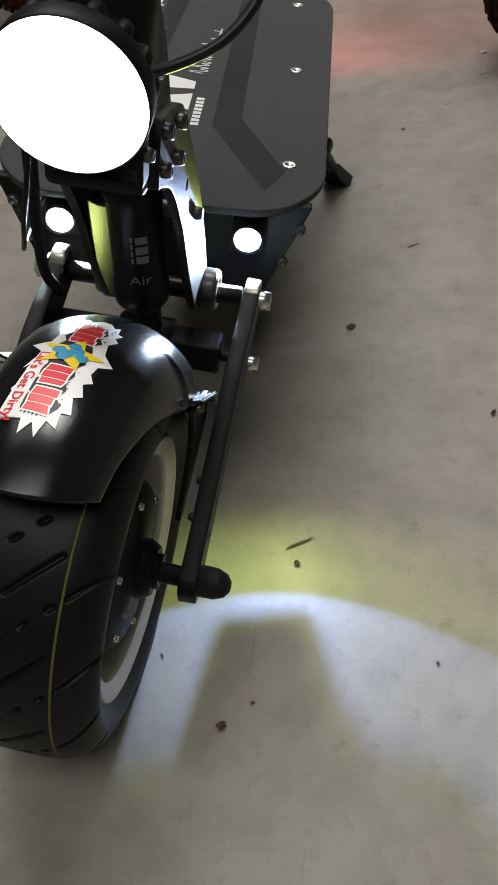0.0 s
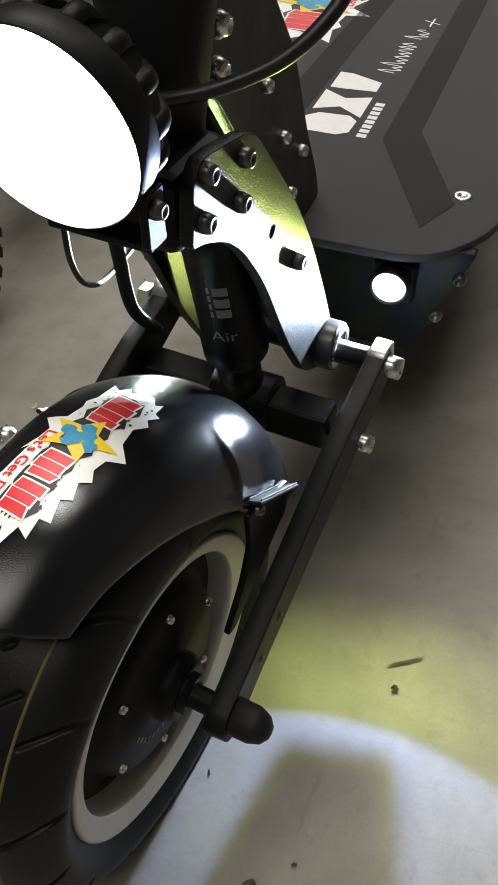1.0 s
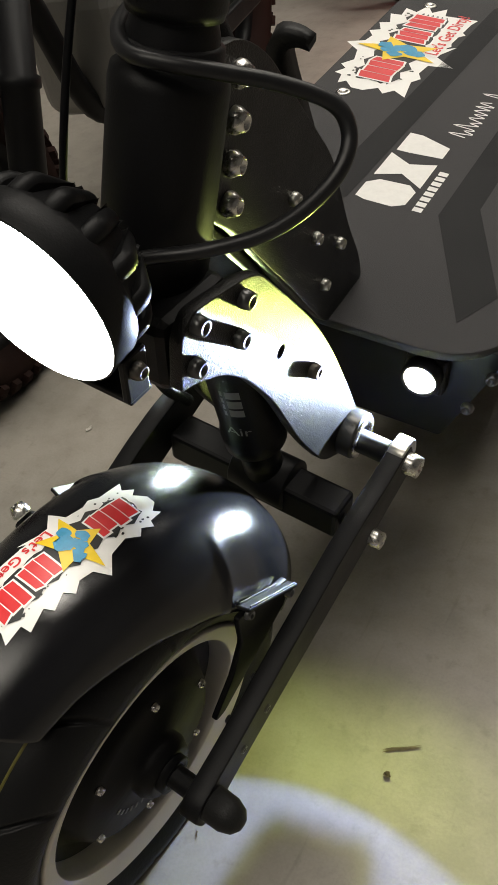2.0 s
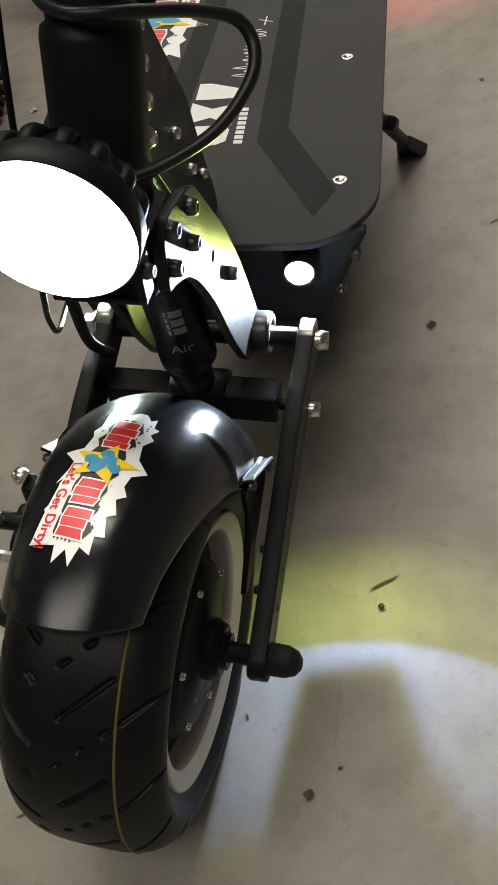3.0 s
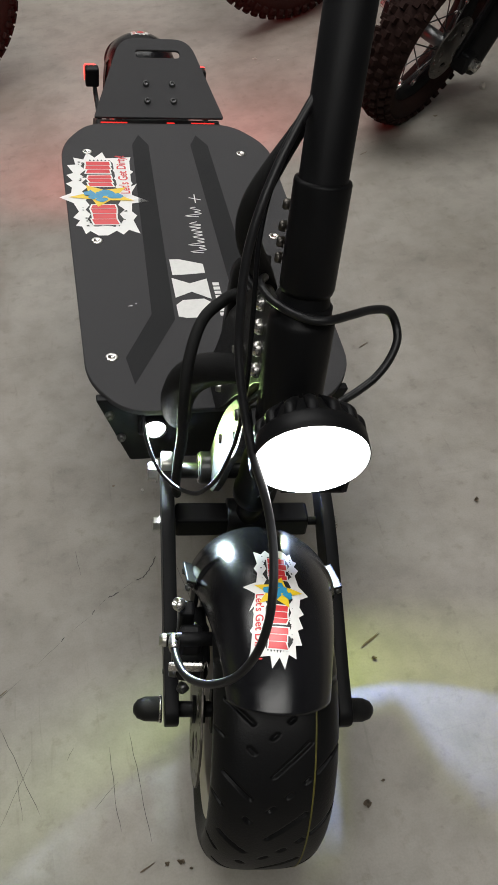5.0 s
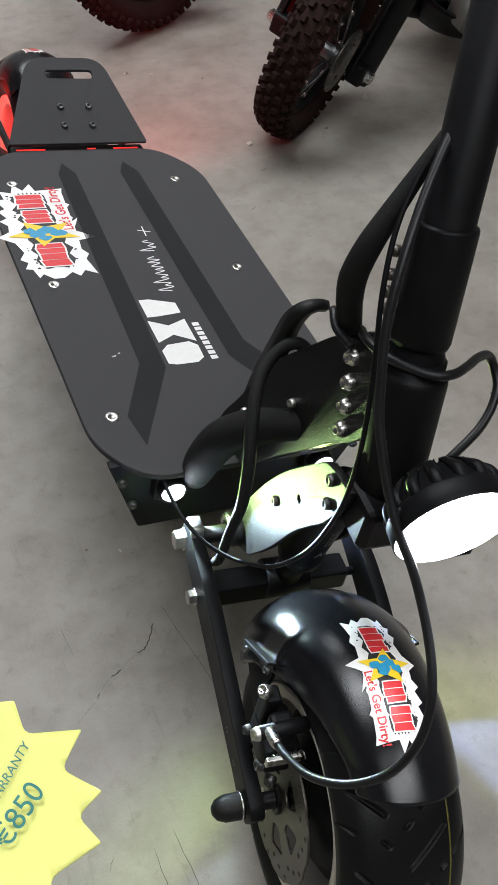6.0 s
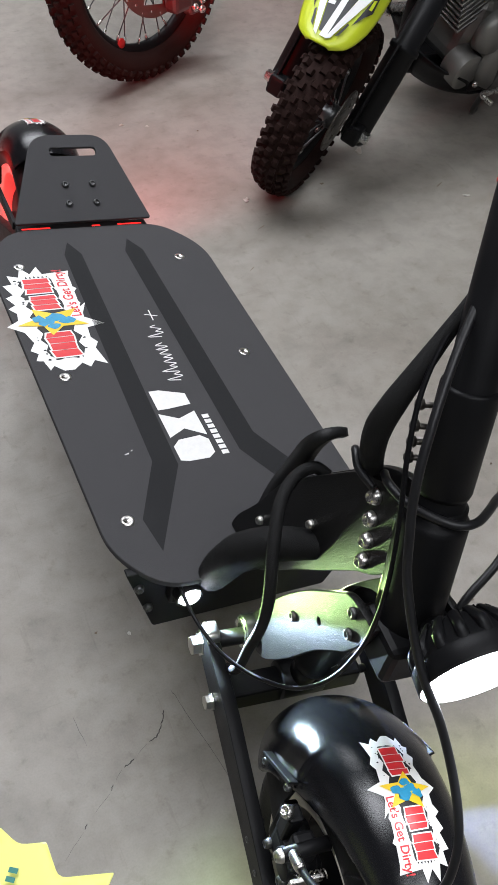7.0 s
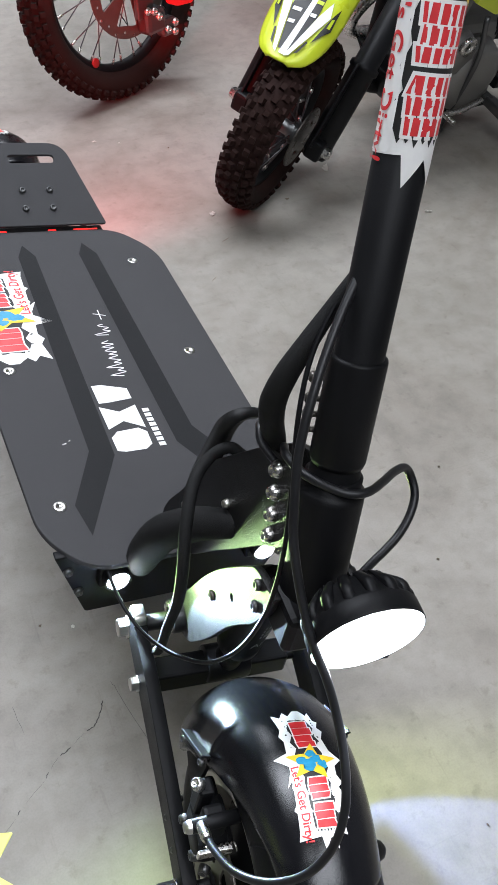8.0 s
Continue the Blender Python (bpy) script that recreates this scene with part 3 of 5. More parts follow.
# on the brake side the plate is cut short at the front
fork_short = [(0.0985, 0.3925), (0.0930, 0.4060), (0.0880, 0.4285)] + fork_side[4:17] + [(0.1090, 0.3715)]
fork_holes = [ring2d(0.1500, 0.3555, 0.0032, 12, 1.25, 0.9)]
for s in (1, -1):
    ends = [0.002, 0.003, 0.004, 0.006] if s > 0 else [0.004, 0.004, 0.003]
    ends += [0.006, 0.006, 0.02, 0.02, 0.03, 0.03, 0.016, 0.012, 0.012, 0.012, 0.03, 0.03, 0.02] + ([0.01, 0.004] if s > 0 else [0.01])
    pl = part("fork_plate", plate(fillet(fork_side if s > 0 else fork_short, ends, 4), fork_holes, 0.007, 0.0008, side_plate(s * 0.0355)), BLACK_PLATE, scooter, "dark powder-coated fork side plate with screws, lit by the lamps", STEER, 30)
    part("bushing", lathe([(0.009, -0.010), (0.0165, -0.010), (0.0175, -0.008), (0.0175, 0.010), (0.0165, 0.012), (0.009, 0.012)], facing((s * 0.0385, 0.240, 0.216), (s, 0, 0)), 32, True), DARK_STEEL, pl, "dark ringed pivot bushing")
    part("bushing_ring", lathe([(0.010, 0), (0.0155, 0), (0.0155, 0.001), (0.010, 0.001)], facing((s * 0.0507, 0.240, 0.216), (s, 0, 0)), 32, True), STEEL, pl)
    # the screws stand further out on the brake-free side
    rise = 0.0058 if s > 0 else 0.0034
    for y, z in ((0.1155, 0.4141), (0.0790, 0.4240), (0.1105, 0.3937), (0.0755, 0.4022), (0.1845, 0.3160)):
        if s < 0 and y < 0.09:
            continue
        part("screw", screw_mesh(0.0050, rise, True, 0.85), DARK_STEEL if y < 0.15 else DISC, pl, m=facing((s * 0.0388, y, z), (s, 0, 0)))
part("fork_crown", joined(box((0, 0.092, 0.405), (0.062, 0.050, 0.040), 0.006), box((0, 0.140, 0.370), (0.062, 0.030, 0.016), 0.003, Matrix.Translation((0, 0.14, 0.37)) @ Matrix.Rotation(radians(-48), 4, "X") @ Matrix.Translation((0, -0.14, -0.37)))), BLACK_COAT, scooter, m=STEER)
part("shock_rod", rod((-0.032, 0.180, 0.319), (0.032, 0.180, 0.319), 0.006), DARK_STEEL, scooter, m=STEER)

# steering column
COL_LOW, COL_TOP = Vector((-0.0029, 0.0933, 0.387)), Vector((0.0195, 0.2595, 1.087))


def on_column(z):
    return COL_LOW.lerp(COL_TOP, (z - COL_LOW.z) / (COL_TOP.z - COL_LOW.z))


col_m = frame_along(COL_LOW, COL_TOP)
cz = lambda z: (z - COL_LOW.z) * 1.028
column = part("steering_column", lathe([(0, 0), (0.017, 0), (0.0190, 0.003), (0.0190, cz(0.525)), (0.0175, cz(0.530)), (0.0175, cz(1.087)), (0, cz(1.087))], col_m, 48), BLACK_COAT, scooter, "black round steering column with a clamp sleeve and a sticker", STEER)
part("clamp_sleeve", lathe([(0.0177, cz(0.531)), (0.0196, cz(0.531)), (0.0207, cz(0.535)), (0.0207, cz(0.609)), (0.0202, cz(0.611)), (0.0177, cz(0.6115))], col_m, 48), BLACK_COAT, column, "slightly wider black sleeve")
part("head_tube", lathe([(0.0192, cz(0.390)), (0.0240, cz(0.391)), (0.0255, cz(0.395)), (0.0255, cz(0.506)), (0.0245, cz(0.511)), (0.0215, cz(0.513)), (0.0215, cz(0.521)), (0.0192, cz(0.522))], col_m, 48), BLACK_COAT, scooter, m=STEER)

# neck plates from the deck to the head tube
neck_side = [(0.335, 0.262), (0.325, 0.290), (0.300, 0.330), (0.267, 0.397), (0.182, 0.494), (0.152, 0.512), (0.118, 0.508), (0.108, 0.462), (0.128, 0.432), (0.145, 0.418), (0.186, 0.368), (0.212, 0.338), (0.250, 0.290), (0.275, 0.262)]
for s in (1, -1):
    nk = part("neck_plate", plate(fillet(neck_side, 0.016, 4), [], 0.007, 0.0008, side_plate(0.002 + s * 0.0115)), BLACK_PLATE, scooter, "black neck plate with bright socket screws", None, 30)
    for y, z in ((0.1545, 0.4940), (0.1495, 0.4745), (0.1450, 0.4550), (0.1410, 0.4355)):
        part("screw", screw_mesh(0.0066, 0.0075, True, 0.62), STEEL, nk, "bright cone-headed socket screw", facing((0.002 + s * 0.0148, y, z), (s, 0, 0)))
    for y, z in ((0.284, 0.325), (0.213, 0.398), (0.246, 0.352), (0.262, 0.306)):
        part("screw", screw_mesh(0.0044, 0.005), ZINC, nk, m=facing((0.002 + s * 0.0148, y, z), (s, 0, 0)))
part("neck_core", plate(fillet([(0.325, 0.262), (0.296, 0.318), (0.262, 0.385), (0.182, 0.478), (0.150, 0.49), (0.13, 0.47), (0.15, 0.425), (0.19, 0.374), (0.25, 0.296), (0.285, 0.258)], 0.012), [], 0.017, 0.002, side_plate(0.002)), BLACK_COAT, scooter)

# deck
DECK_Z = 0.2665
deck_out = [(-0.106, 0.274), (-0.1435, 0.328), (-0.149, 0.835), (-0.106, 0.903), (0.112, 0.903), (0.158, 0.838), (0.1515, 0.330), (0.112, 0.276)]
deck = part("deck", plate(fillet(deck_out, [0.035, 0.055, 0.05, 0.03, 0.03, 0.05, 0.055, 0.035], 7), [], 0.007, 0.0012, Matrix.Translation((0, 0, DECK_Z - 0.0035))), GRIP, scooter, "wide dark grey grip-coated foot deck with white print and a sticker", None, 30)
part("battery_case", joined(box((0.003, 0.600, 0.212), (0.172, 0.58, 0.092), 0.008), plate(fillet([(-0.136, 0.262), (-0.0985, 0.168), (0.1045, 0.168), (0.142, 0.262)], [0.003, 0.004, 0.004, 0.003]), [], 0.010, 0.001, Matrix.Translation((0, 0.304, 0)) @ Matrix(((1, 0, 0, 0), (0, 0, -1, 0), (0, 1, 0, 0), (0, 0, 0, 1))))), BLACK_COAT, scooter, "black case with a tapering front plate under the deck")


def deck_film(points, lift=0.0004):
    return flat(points, lift, lambda u, v, k: Vector((u, v, DECK_Z + k)), 0.5)


part("band", deck_film([(-0.046, 0.836), (-0.034, 0.866), (-0.022, 0.836), (-0.036, 0.425), (-0.093, 0.316), (-0.099, 0.360), (-0.062, 0.436)]), GRIP_BAND, deck, "darker smooth band in the grip coat")
part("band", deck_film([(0.040, 0.836), (0.052, 0.866), (0.066, 0.836), (0.067, 0.455), (0.115, 0.352), (0.098, 0.312), (0.040, 0.432)]), GRIP_BAND, deck, "darker smooth band in the grip coat")
flush = to_mesh(lathe([(0.0072, 0.0), (0.0072, 0.0008), (0.0060, 0.0016), (0.0030, 0.0014), (0.0024, 0.0006), (0, 0.0006)], None, 20))
for x, y in ((0.118, 0.366), (0.117, 0.594), (0.112, 0.812), (-0.114, 0.362), (-0.114, 0.589), (-0.112, 0.815)):
    part("deck_screw", flush, STEEL, deck, "flat bright deck screw", Matrix.Translation((x, y, DECK_Z - 0.0002)))

# white print on the deck: plain shapes in place of the maker's mark
mark = [[(-0.031, 0.430), (-0.031, 0.452), (-0.022, 0.461), (0.004, 0.463), (0.012, 0.455), (0.011, 0.434), (0.002, 0.427), (-0.022, 0.427)],
        [(-0.030, 0.466), (-0.030, 0.506), (-0.009, 0.494), (0.013, 0.503), (0.013, 0.462), (-0.009, 0.477)],
        [(-0.028, 0.512), (-0.028, 0.545), (-0.016, 0.545), (0.013, 0.534), (0.013, 0.515), (-0.016, 0.512)]]
for outline in mark:
    part("print_block", deck_film(outline), WHITE_PRINT, deck, "worn white printed block")
for k in range(8):
    y = 0.429 + k * 0.0085
    part("print_bar", deck_film([(0.0185, y), (0.0185, y + 0.0062), (0.0265, y + 0.0062), (0.0265, y)]), WHITE_PRINT, deck)
# a thin handwritten line, drawn as one loose scribble
def scribble(points, wide):
    """A flat line of even width through (x, y) points on the deck."""
    pts = [v.to_2d() for v in spline([(x, y, 0) for x, y in points], 3)]
    bm = bmesh.new()
    last = None
    for i, q in enumerate(pts):
        d = (pts[min(i + 1, len(pts) - 1)] - pts[max(i - 1, 0)]).normalized()
        n = Vector((-d.y, d.x)) * wide / 2
        now = [bm.verts.new((q.x + k * n.x, q.y + k * n.y, DECK_Z + 0.0004)) for k in (-1, 1)]
        if last:
            bm.faces.new((last[0], now[0], now[1], last[1]))
        last = now
    bmesh.ops.recalc_face_normals(bm, faces=bm.faces[:])
    return bm


rng = random.Random(12)
for first, last, tall in ((0.558, 0.632, (1.9, 1.0, 2.0, 1.0, 1.0, 1.2, 1.0, 1.7, 1.0)), (0.642, 0.668, (2.1, 1.0, 1.0))):
    run, step = [], (last - first) / len(tall)
    for k, h in enumerate(tall):
        y0, base = first + k * step, 0.018 + 0.004 * (k % 2) + (0.006 if first > 0.64 else 0.0)
        run += [(base, y0), (base - 0.0085 * h, y0 + step * 0.35 + rng.uniform(-0.001, 0.001)), (base + rng.uniform(-0.001, 0.002), y0 + step * 0.75)]
    part("print_line", scribble(run, 0.0015), WHITE_PRINT, deck)
for x0, y0, x1, y1 in ((0.0170, 0.690, 0.0330, 0.684), (0.0245, 0.676, 0.0255, 0.698)):
    part("print_line", scribble([(x0, y0), ((x0 + x1) / 2, (y0 + y1) / 2), (x1, y1)], 0.0015), WHITE_PRINT, deck)
# scuffs on the coat
for x, y, l in ((-0.088, 0.452, 0.006), (-0.080, 0.456, 0.003)):
    part("scuff", deck_film([(x, y), (x + 0.0015, y + 0.001), (x + l, y + 0.002), (x + l * 0.8, y)]), WHITE_PRINT, deck)

# sloping foot plate behind the deck
FOOT = Matrix.Translation((0.002, 0.908, 0.272)) @ Matrix.Rotation(radians(33), 4, "X")
foot_out = fillet([(-0.098, 0.0), (-0.050, 0.134), (0.056, 0.134), (0.100, 0.0)], [0.004, 0.025, 0.025, 0.004], 6)
foot = part("foot_plate", plate(foot_out, [fillet([(-0.028, 0.101), (-0.028, 0.114), (0.040, 0.114), (0.040, 0.101)], 0.006)], 0.005, 0.0008, FOOT), GRIP, scooter, "sloping dark grey foot plate with a grab slot and four black screws", None, 30)
for u in (-0.016, 0.024):
    for v in (0.027, 0.056):
        part("screw", screw_mesh(0.005, 0.004), DARK_STEEL, foot, m=FOOT @ Matrix.Translation((u, v, 0.0025)))
# red light in the gap behind the deck, added here as glowing strips
for x, w in ((-0.066, 0.040), (0.070, 0.036), (0.020, 0.012)):
    part("gap_glow_strip", box((x, 0.9075, 0.2640), (w, 0.003, 0.003), 0.0005), GAP_GLOW, scooter, "thin glowing red strip added for the red light in the gap behind the deck")
part("foot_plate_bracket", joined(box((0.002, 0.945, 0.235), (0.10, 0.06, 0.05), 0.004), box((0.002, 0.905, 0.25), (0.19, 0.03, 0.03), 0.003)), BLACK_COAT, scooter)
for s in (1, -1):
    part("swing_arm", plate(fillet([(0.86, 0.235), (0.90, 0.245), (1.14, 0.158), (1.155, 0.137), (1.14, 0.118), (0.88, 0.175)], 0.015), [], 0.014, 0.001, side_plate(s * 0.076)), BLACK_COAT, scooter, "flat black swing arm")

# side stand
stand_top, stand_foot = LEANING.inverted() @ Vector((0.143, 0.565, 0.215)), LEANING.inverted() @ Vector((0.178, 0.802, 0.004))
mid = stand_top.lerp(stand_foot, 0.45)
stand = part("side_stand", joined(tube([stand_top, mid, stand_foot], [0.0085, 0.0075, 0.0075], 4), box((0, 0, 0), (0.05, 0.03, 0.03), 0.004, Matrix.Translation(stand_top - Vector((0.015, 0, 0)))), box((-0.004, 0, 0), (0.024, 0.016, 0.022), 0.004, frame_along(mid, stand_foot))), BLACK_COAT, scooter, "black side stand with a flared foot")
wedge = box((0, 0, 0.032), (0.040, 0.020, 0.064), 0.003)
for v in wedge.verts:
    v.co.x *= 1 - 0.62 * min(1, max(0, v.co.z / 0.064))
    v.co.y *= 1 - 0.25 * min(1, max(0, v.co.z / 0.064))
part("stand_foot", moved(wedge, frame_along(stand_foot, stand_top, (0, 0, 1))), RUBBER, stand, "flat tapered rubber foot")

# folding latch behind the neck
latch = part("folding_latch", joined(tube([(0.000, 0.300, 0.315), (-0.004, 0.284, 0.368), (-0.008, 0.262, 0.422), (-0.010, 0.250, 0.455), (-0.006, 0.243, 0.471), (0.004, 0.241, 0.475), (0.013, 0.241, 0.473)], [0.010, 0.010, 0.010, 0.009, 0.0075, 0.006, 0.005], 3, 4)), RUBBER, scooter, "black folding lever with a hooked end")


# ---- lamps ----
def beam(name, p, n, watts, degrees, blend, color, radius, m):
    la = bpy.data.lights.new(name, "SPOT")
    la.energy, la.spot_size, la.spot_blend, la.color, la.shadow_soft_size = watts, radians(degrees), blend, color, radius
    ob = new(name, la)
    ob.matrix_world = LEANING @ m @ frame_along(p, Vector(p) - Vector(n))
    return ob


HEAD_C, HEAD_N = Vector((0.0019, 0.0260, 0.4592)), Vector((-0.004, -0.988, -0.155)).normalized()
head_m = frame_along(HEAD_C, HEAD_C + HEAD_N)
head_m = head_m @ Matrix.Scale(1.02, 4)
head = part("head_lamp", lathe([(0, -0.036), (0.020, -0.036), (0.026, -0.033), (0.030, -0.030), (0.037, -0.016), (0.0405, -0.0125), (0.0415, -0.0105), (0.0420, 0.0030), (0.0414, 0.0038), (0.0410, 0.0034), (0.0405, 0.000), (0, 0.000)], head_m, 56), BLACK_COAT, scooter, "round black finned lamp, lit white", STEER)
part("lens", lathe([(0.0408, 0.0015), (0.0405, 0.0040), (0.030, 0.0058), (0, 0.0065)], head_m, 48), LENS, head, "brightly lit white lens")
for k in range(15):
    a = 2 * math.pi * k / 15
    fin = plate(fillet([(0.024, -0.038), (0.0415, -0.022), (0.0412, -0.010), (0.030, -0.010)], [0.004, 0.008, 0.003, 0.001], 4), [], 0.0085, 0.0030, head_m @ Matrix.Rotation(a, 4, "Z") @ Matrix(((1, 0, 0, 0), (0, 0, -1, 0), (0, 1, 0, 0), (0, 0, 0, 1))))
    part("fin", fin, BLACK_COAT, head)
part("bracket", joined(box((0, 0.066, 0.420), (0.030, 0.040, 0.006), 0.001), tube([(0.0, 0.050, 0.456), (0, 0.068, 0.446), (0, 0.085, 0.432)], 0.008, 4), box((0.036, 0.040, 0.424), (0.004, 0.014, 0.024), 0.001), box((0.012, 0.042, 0.411), (0.050, 0.014, 0.004), 0.001)), BLACK_COAT, head, "black lamp bracket")
part("screw", screw_mesh(0.0042, 0.005), DISC, head, m=facing((0.0378, 0.039, 0.428), (1, 0, 0)))
beam("head_beam", HEAD_C + HEAD_N * 0.012, HEAD_N, HEAD_WATTS, 110, 0.4, (0.93, 0.97, 1.0), 0.03, STEER)

for s in (1, -1):
    c = Vector((0.006 + s * 0.082, 0.281, 0.237))
    led = c + Vector((0.003, -0.0085, -0.003)) if s > 0 else c + Vector((0, -0.0085, 0))
    lamp = part("side_lamp", joined(box((c.x, 0.294, c.z - 0.003), (0.031, 0.014, 0.034), 0.003), lathe([(0, -0.012), (0.014, -0.012), (0.0145, 0.004), (0.0125, 0.0055), (0.0120, 0.003), (0, 0.003)], facing(c, (0, -1, 0)), 28)), BLACK_COAT, scooter, "small square black lamp, lit white")
    part("lens", lathe([(0.0118, 0.0035), (0.010, 0.0062), (0, 0.0075)], facing(c, (0, -1, 0)), 28), SIDE_LENS, lamp, "brightly lit white lens")
    for dx, z in ((0.0455, 0.241), (0.0330, 0.207)):
        part("screw", screw_mesh(0.0050, 0.005), DARK_STEEL, lamp, m=facing((c.x + s * dx, 0.2985, z), (0, -1, 0)))
    # the two lamps are not aimed quite alike
    ahead, spread, fringe, soft_r = (Vector((0.02, -1, 0.0)), 92, 0.62, 0.0015) if s > 0 else (Vector((-0.02, -1, 0.0)), 92, 0.50, 0.004)
    beam("side_beam", led, ahead.normalized(), SIDE_WATTS * (1.15 if s > 0 else 1.0), spread, 0.07, (0.24, 0.33, 1.0) if s > 0 else (0.52, 0.60, 1.0), soft_r, Matrix())
    beam("side_fringe", led, ahead.normalized(), SIDE_WATTS * fringe, 136, 0.75, (0.82, 1.0, 0.26) if s > 0 else (0.66, 1.0, 0.34), 0.004, Matrix())
    tc = Vector((s * 0.088, 1.085, 0.262))
    tail = part("tail_lamp", joined(box(tc + Vector((0, -0.012, 0)), (0.022, 0.02, 0.03), 0.003), box(tc + Vector((-s * 0.004, -0.07, -0.02)), (0.006, 0.12, 0.012), 0.001)), BLACK_COAT, scooter, "small red tail lamp, lit")
    part("lens", box(tc + Vector((s * 0.002, 0.001, 0)), (0.020, 0.010, 0.026), 0.003), TAIL_LENS, tail, "glowing red lens")
    if s > 0:
        beam("tail_beam", tc + Vector((0.014, 0.010, 0)), Vector((0.18, 0.95, -0.05)).normalized(), TAIL_WATTS * 0.9, 140, 0.9, (1.0, 0.02, 0.015), 0.008, Matrix())
        # extra beam at the same lamp, added to redden the far bike's wheel
        beam("tail_beam", tc + Vector((0.004, 0.014, 0)), Vector((0.55, 0.8, 0.34)).normalized(), TAIL_WATTS * 9.0, 56, 0.5, (1.0, 0.02, 0.015), 0.008, Matrix())
    else:
        beam("tail_beam", tc + Vector((-0.002, 0.012, 0)), Vector((0.10, 0.80, -0.40)).normalized(), TAIL_WATTS * 0.6, 150, 0.8, (1.0, 0.02, 0.015), 0.008, Matrix())


# ---- stickers ----
def jagged(seed, n, u, v, depth):
    """A spiky outline round a box of half sizes u, v."""
    rng = random.Random(seed)
    out = []
    for k in range(n):
        t = k / n * 4
        side, f = int(t), t % 1
        p = [(-1 + 2 * f, -1), (1, -1 + 2 * f), (1 - 2 * f, 1), (-1, 1 - 2 * f)][side]
        grow = (1.0 + depth * rng.uniform(0.6, 1.3)) if k % 2 else 1.0
        nx, ny = (0, -1) if side == 0 else (1, 0) if side == 1 else (0, 1) if side == 2 else (-1, 0)
        out.append((p[0] * u + nx * (grow - 1) * u, p[1] * v + ny * (grow - 1) * u))
    return out


def sticker(parent, place, length, label, seed=3, slim=1.0):
    """The jagged sticker: u across, v along; plain red blocks stand for the name on it."""
    k = length / 0.122
    P = lambda pts: [(u * k * slim, v * k) for u, v in pts]
    base = [(0.006, 0.060), (0.011, 0.054), (0.014, 0.058), (0.016, 0.048), (0.020, 0.047), (0.017, 0.040), (0.021, 0.036), (0.017, 0.028), (0.020, 0.016), (0.029, 0.008), (0.021, 0.002), (0.020, -0.006), (0.024, -0.012), (0.019, -0.016), (0.023, -0.025), (0.018, -0.028),
            (0.022, -0.040), (0.016, -0.041), (0.017, -0.052), (0.010, -0.049), (0.007, -0.061), (0.002, -0.052), (-0.004, -0.061), (-0.006, -0.051), (-0.024, -0.053), (-0.020, -0.035), (-0.024, -0.030), (-0.019, -0.022), (-0.022, -0.012), (-0.019, -0.006), (-0.025, -0.012), (-0.019, 0.004), (-0.031, 0.014), (-0.019, 0.017), (-0.018, 0.028), (-0.021, 0.034), (-0.018, 0.040), (-0.021, 0.058), (-0.014, 0.053), (-0.010, 0.059), (-0.006, 0.054), (0.0, 0.060)]
    st = part("sticker", flat(P(base), 0.0004, place), STICKER_WHITE, parent, label)
    part("splash", flat(P(jagged(seed, 56, 0.0095, 0.045, 0.35)), 0.0007, place), STICKER_BLACK, st)
    drops = random.Random(seed + 5)
    for _ in range(44):
        v = drops.uniform(-0.046, 0.050)
        u = drops.choice((-1, 1)) * drops.uniform(0.0090, 0.0145)
        if -0.008 < v < 0.020 or (u < 0 and v < 0.012):
            continue
        r = drops.uniform(0.0004, 0.0012)
        part("ink_spot", flat(P([(u + r * math.cos(a) * drops.uniform(0.6, 1.2), v + r * math.sin(a) * drops.uniform(0.6, 1.2)) for a in (2 * math.pi * j / 7 for j in range(7))]), 0.0008, place), STICKER_BLACK, st)
    part("slogan_field", flat(P(fillet([(-0.0110, 0.006), (-0.0102, -0.051), (-0.0228, -0.052), (-0.0200, 0.006)], 0.002)), 0.0008, place), STICKER_WHITE, st)
    rows = ((0.046, 0.039), (0.0385, 0.0315), (0.031, 0.025), (0.0245, 0.0195), (-0.0075, -0.013), (-0.0135, -0.019), (-0.0195, -0.024), (-0.0275, -0.033), (-0.0335, -0.039), (-0.0395, -0.045))
    rng = random.Random(seed + 1)
    for v1, v0 in rows:
        q = [(-0.0075 + rng.uniform(-0.001, 0.001), v0), (0.0080 + rng.uniform(-0.001, 0.0015), v0 + rng.uniform(-0.0005, 0.0005)), (0.0080 + rng.uniform(-0.001, 0.0015), v1), (-0.0075 + rng.uniform(-0.001, 0.001), v1)]
        grown = [(u * 1.14, v + (0.0011 if i > 1 else -0.0011)) for i, (u, v) in enumerate(q)]
        part("block_edge", flat(P(grown), 0.0009, place), STICKER_WHITE, st)
        part("red_block", flat(P(q), 0.0010, place), STICKER_RED, st)
    star = [((0.0235 if i % 2 == 0 else 0.0105) * math.cos(a), 0.006 + (0.0165 if i % 2 == 0 else 0.0080) * math.sin(a)) for i, a in enumerate(0.15 + math.pi * j / 5 for j in range(10))]
    part("star", flat(P(star), 0.0012, place), STICKER_YELLOW, st)
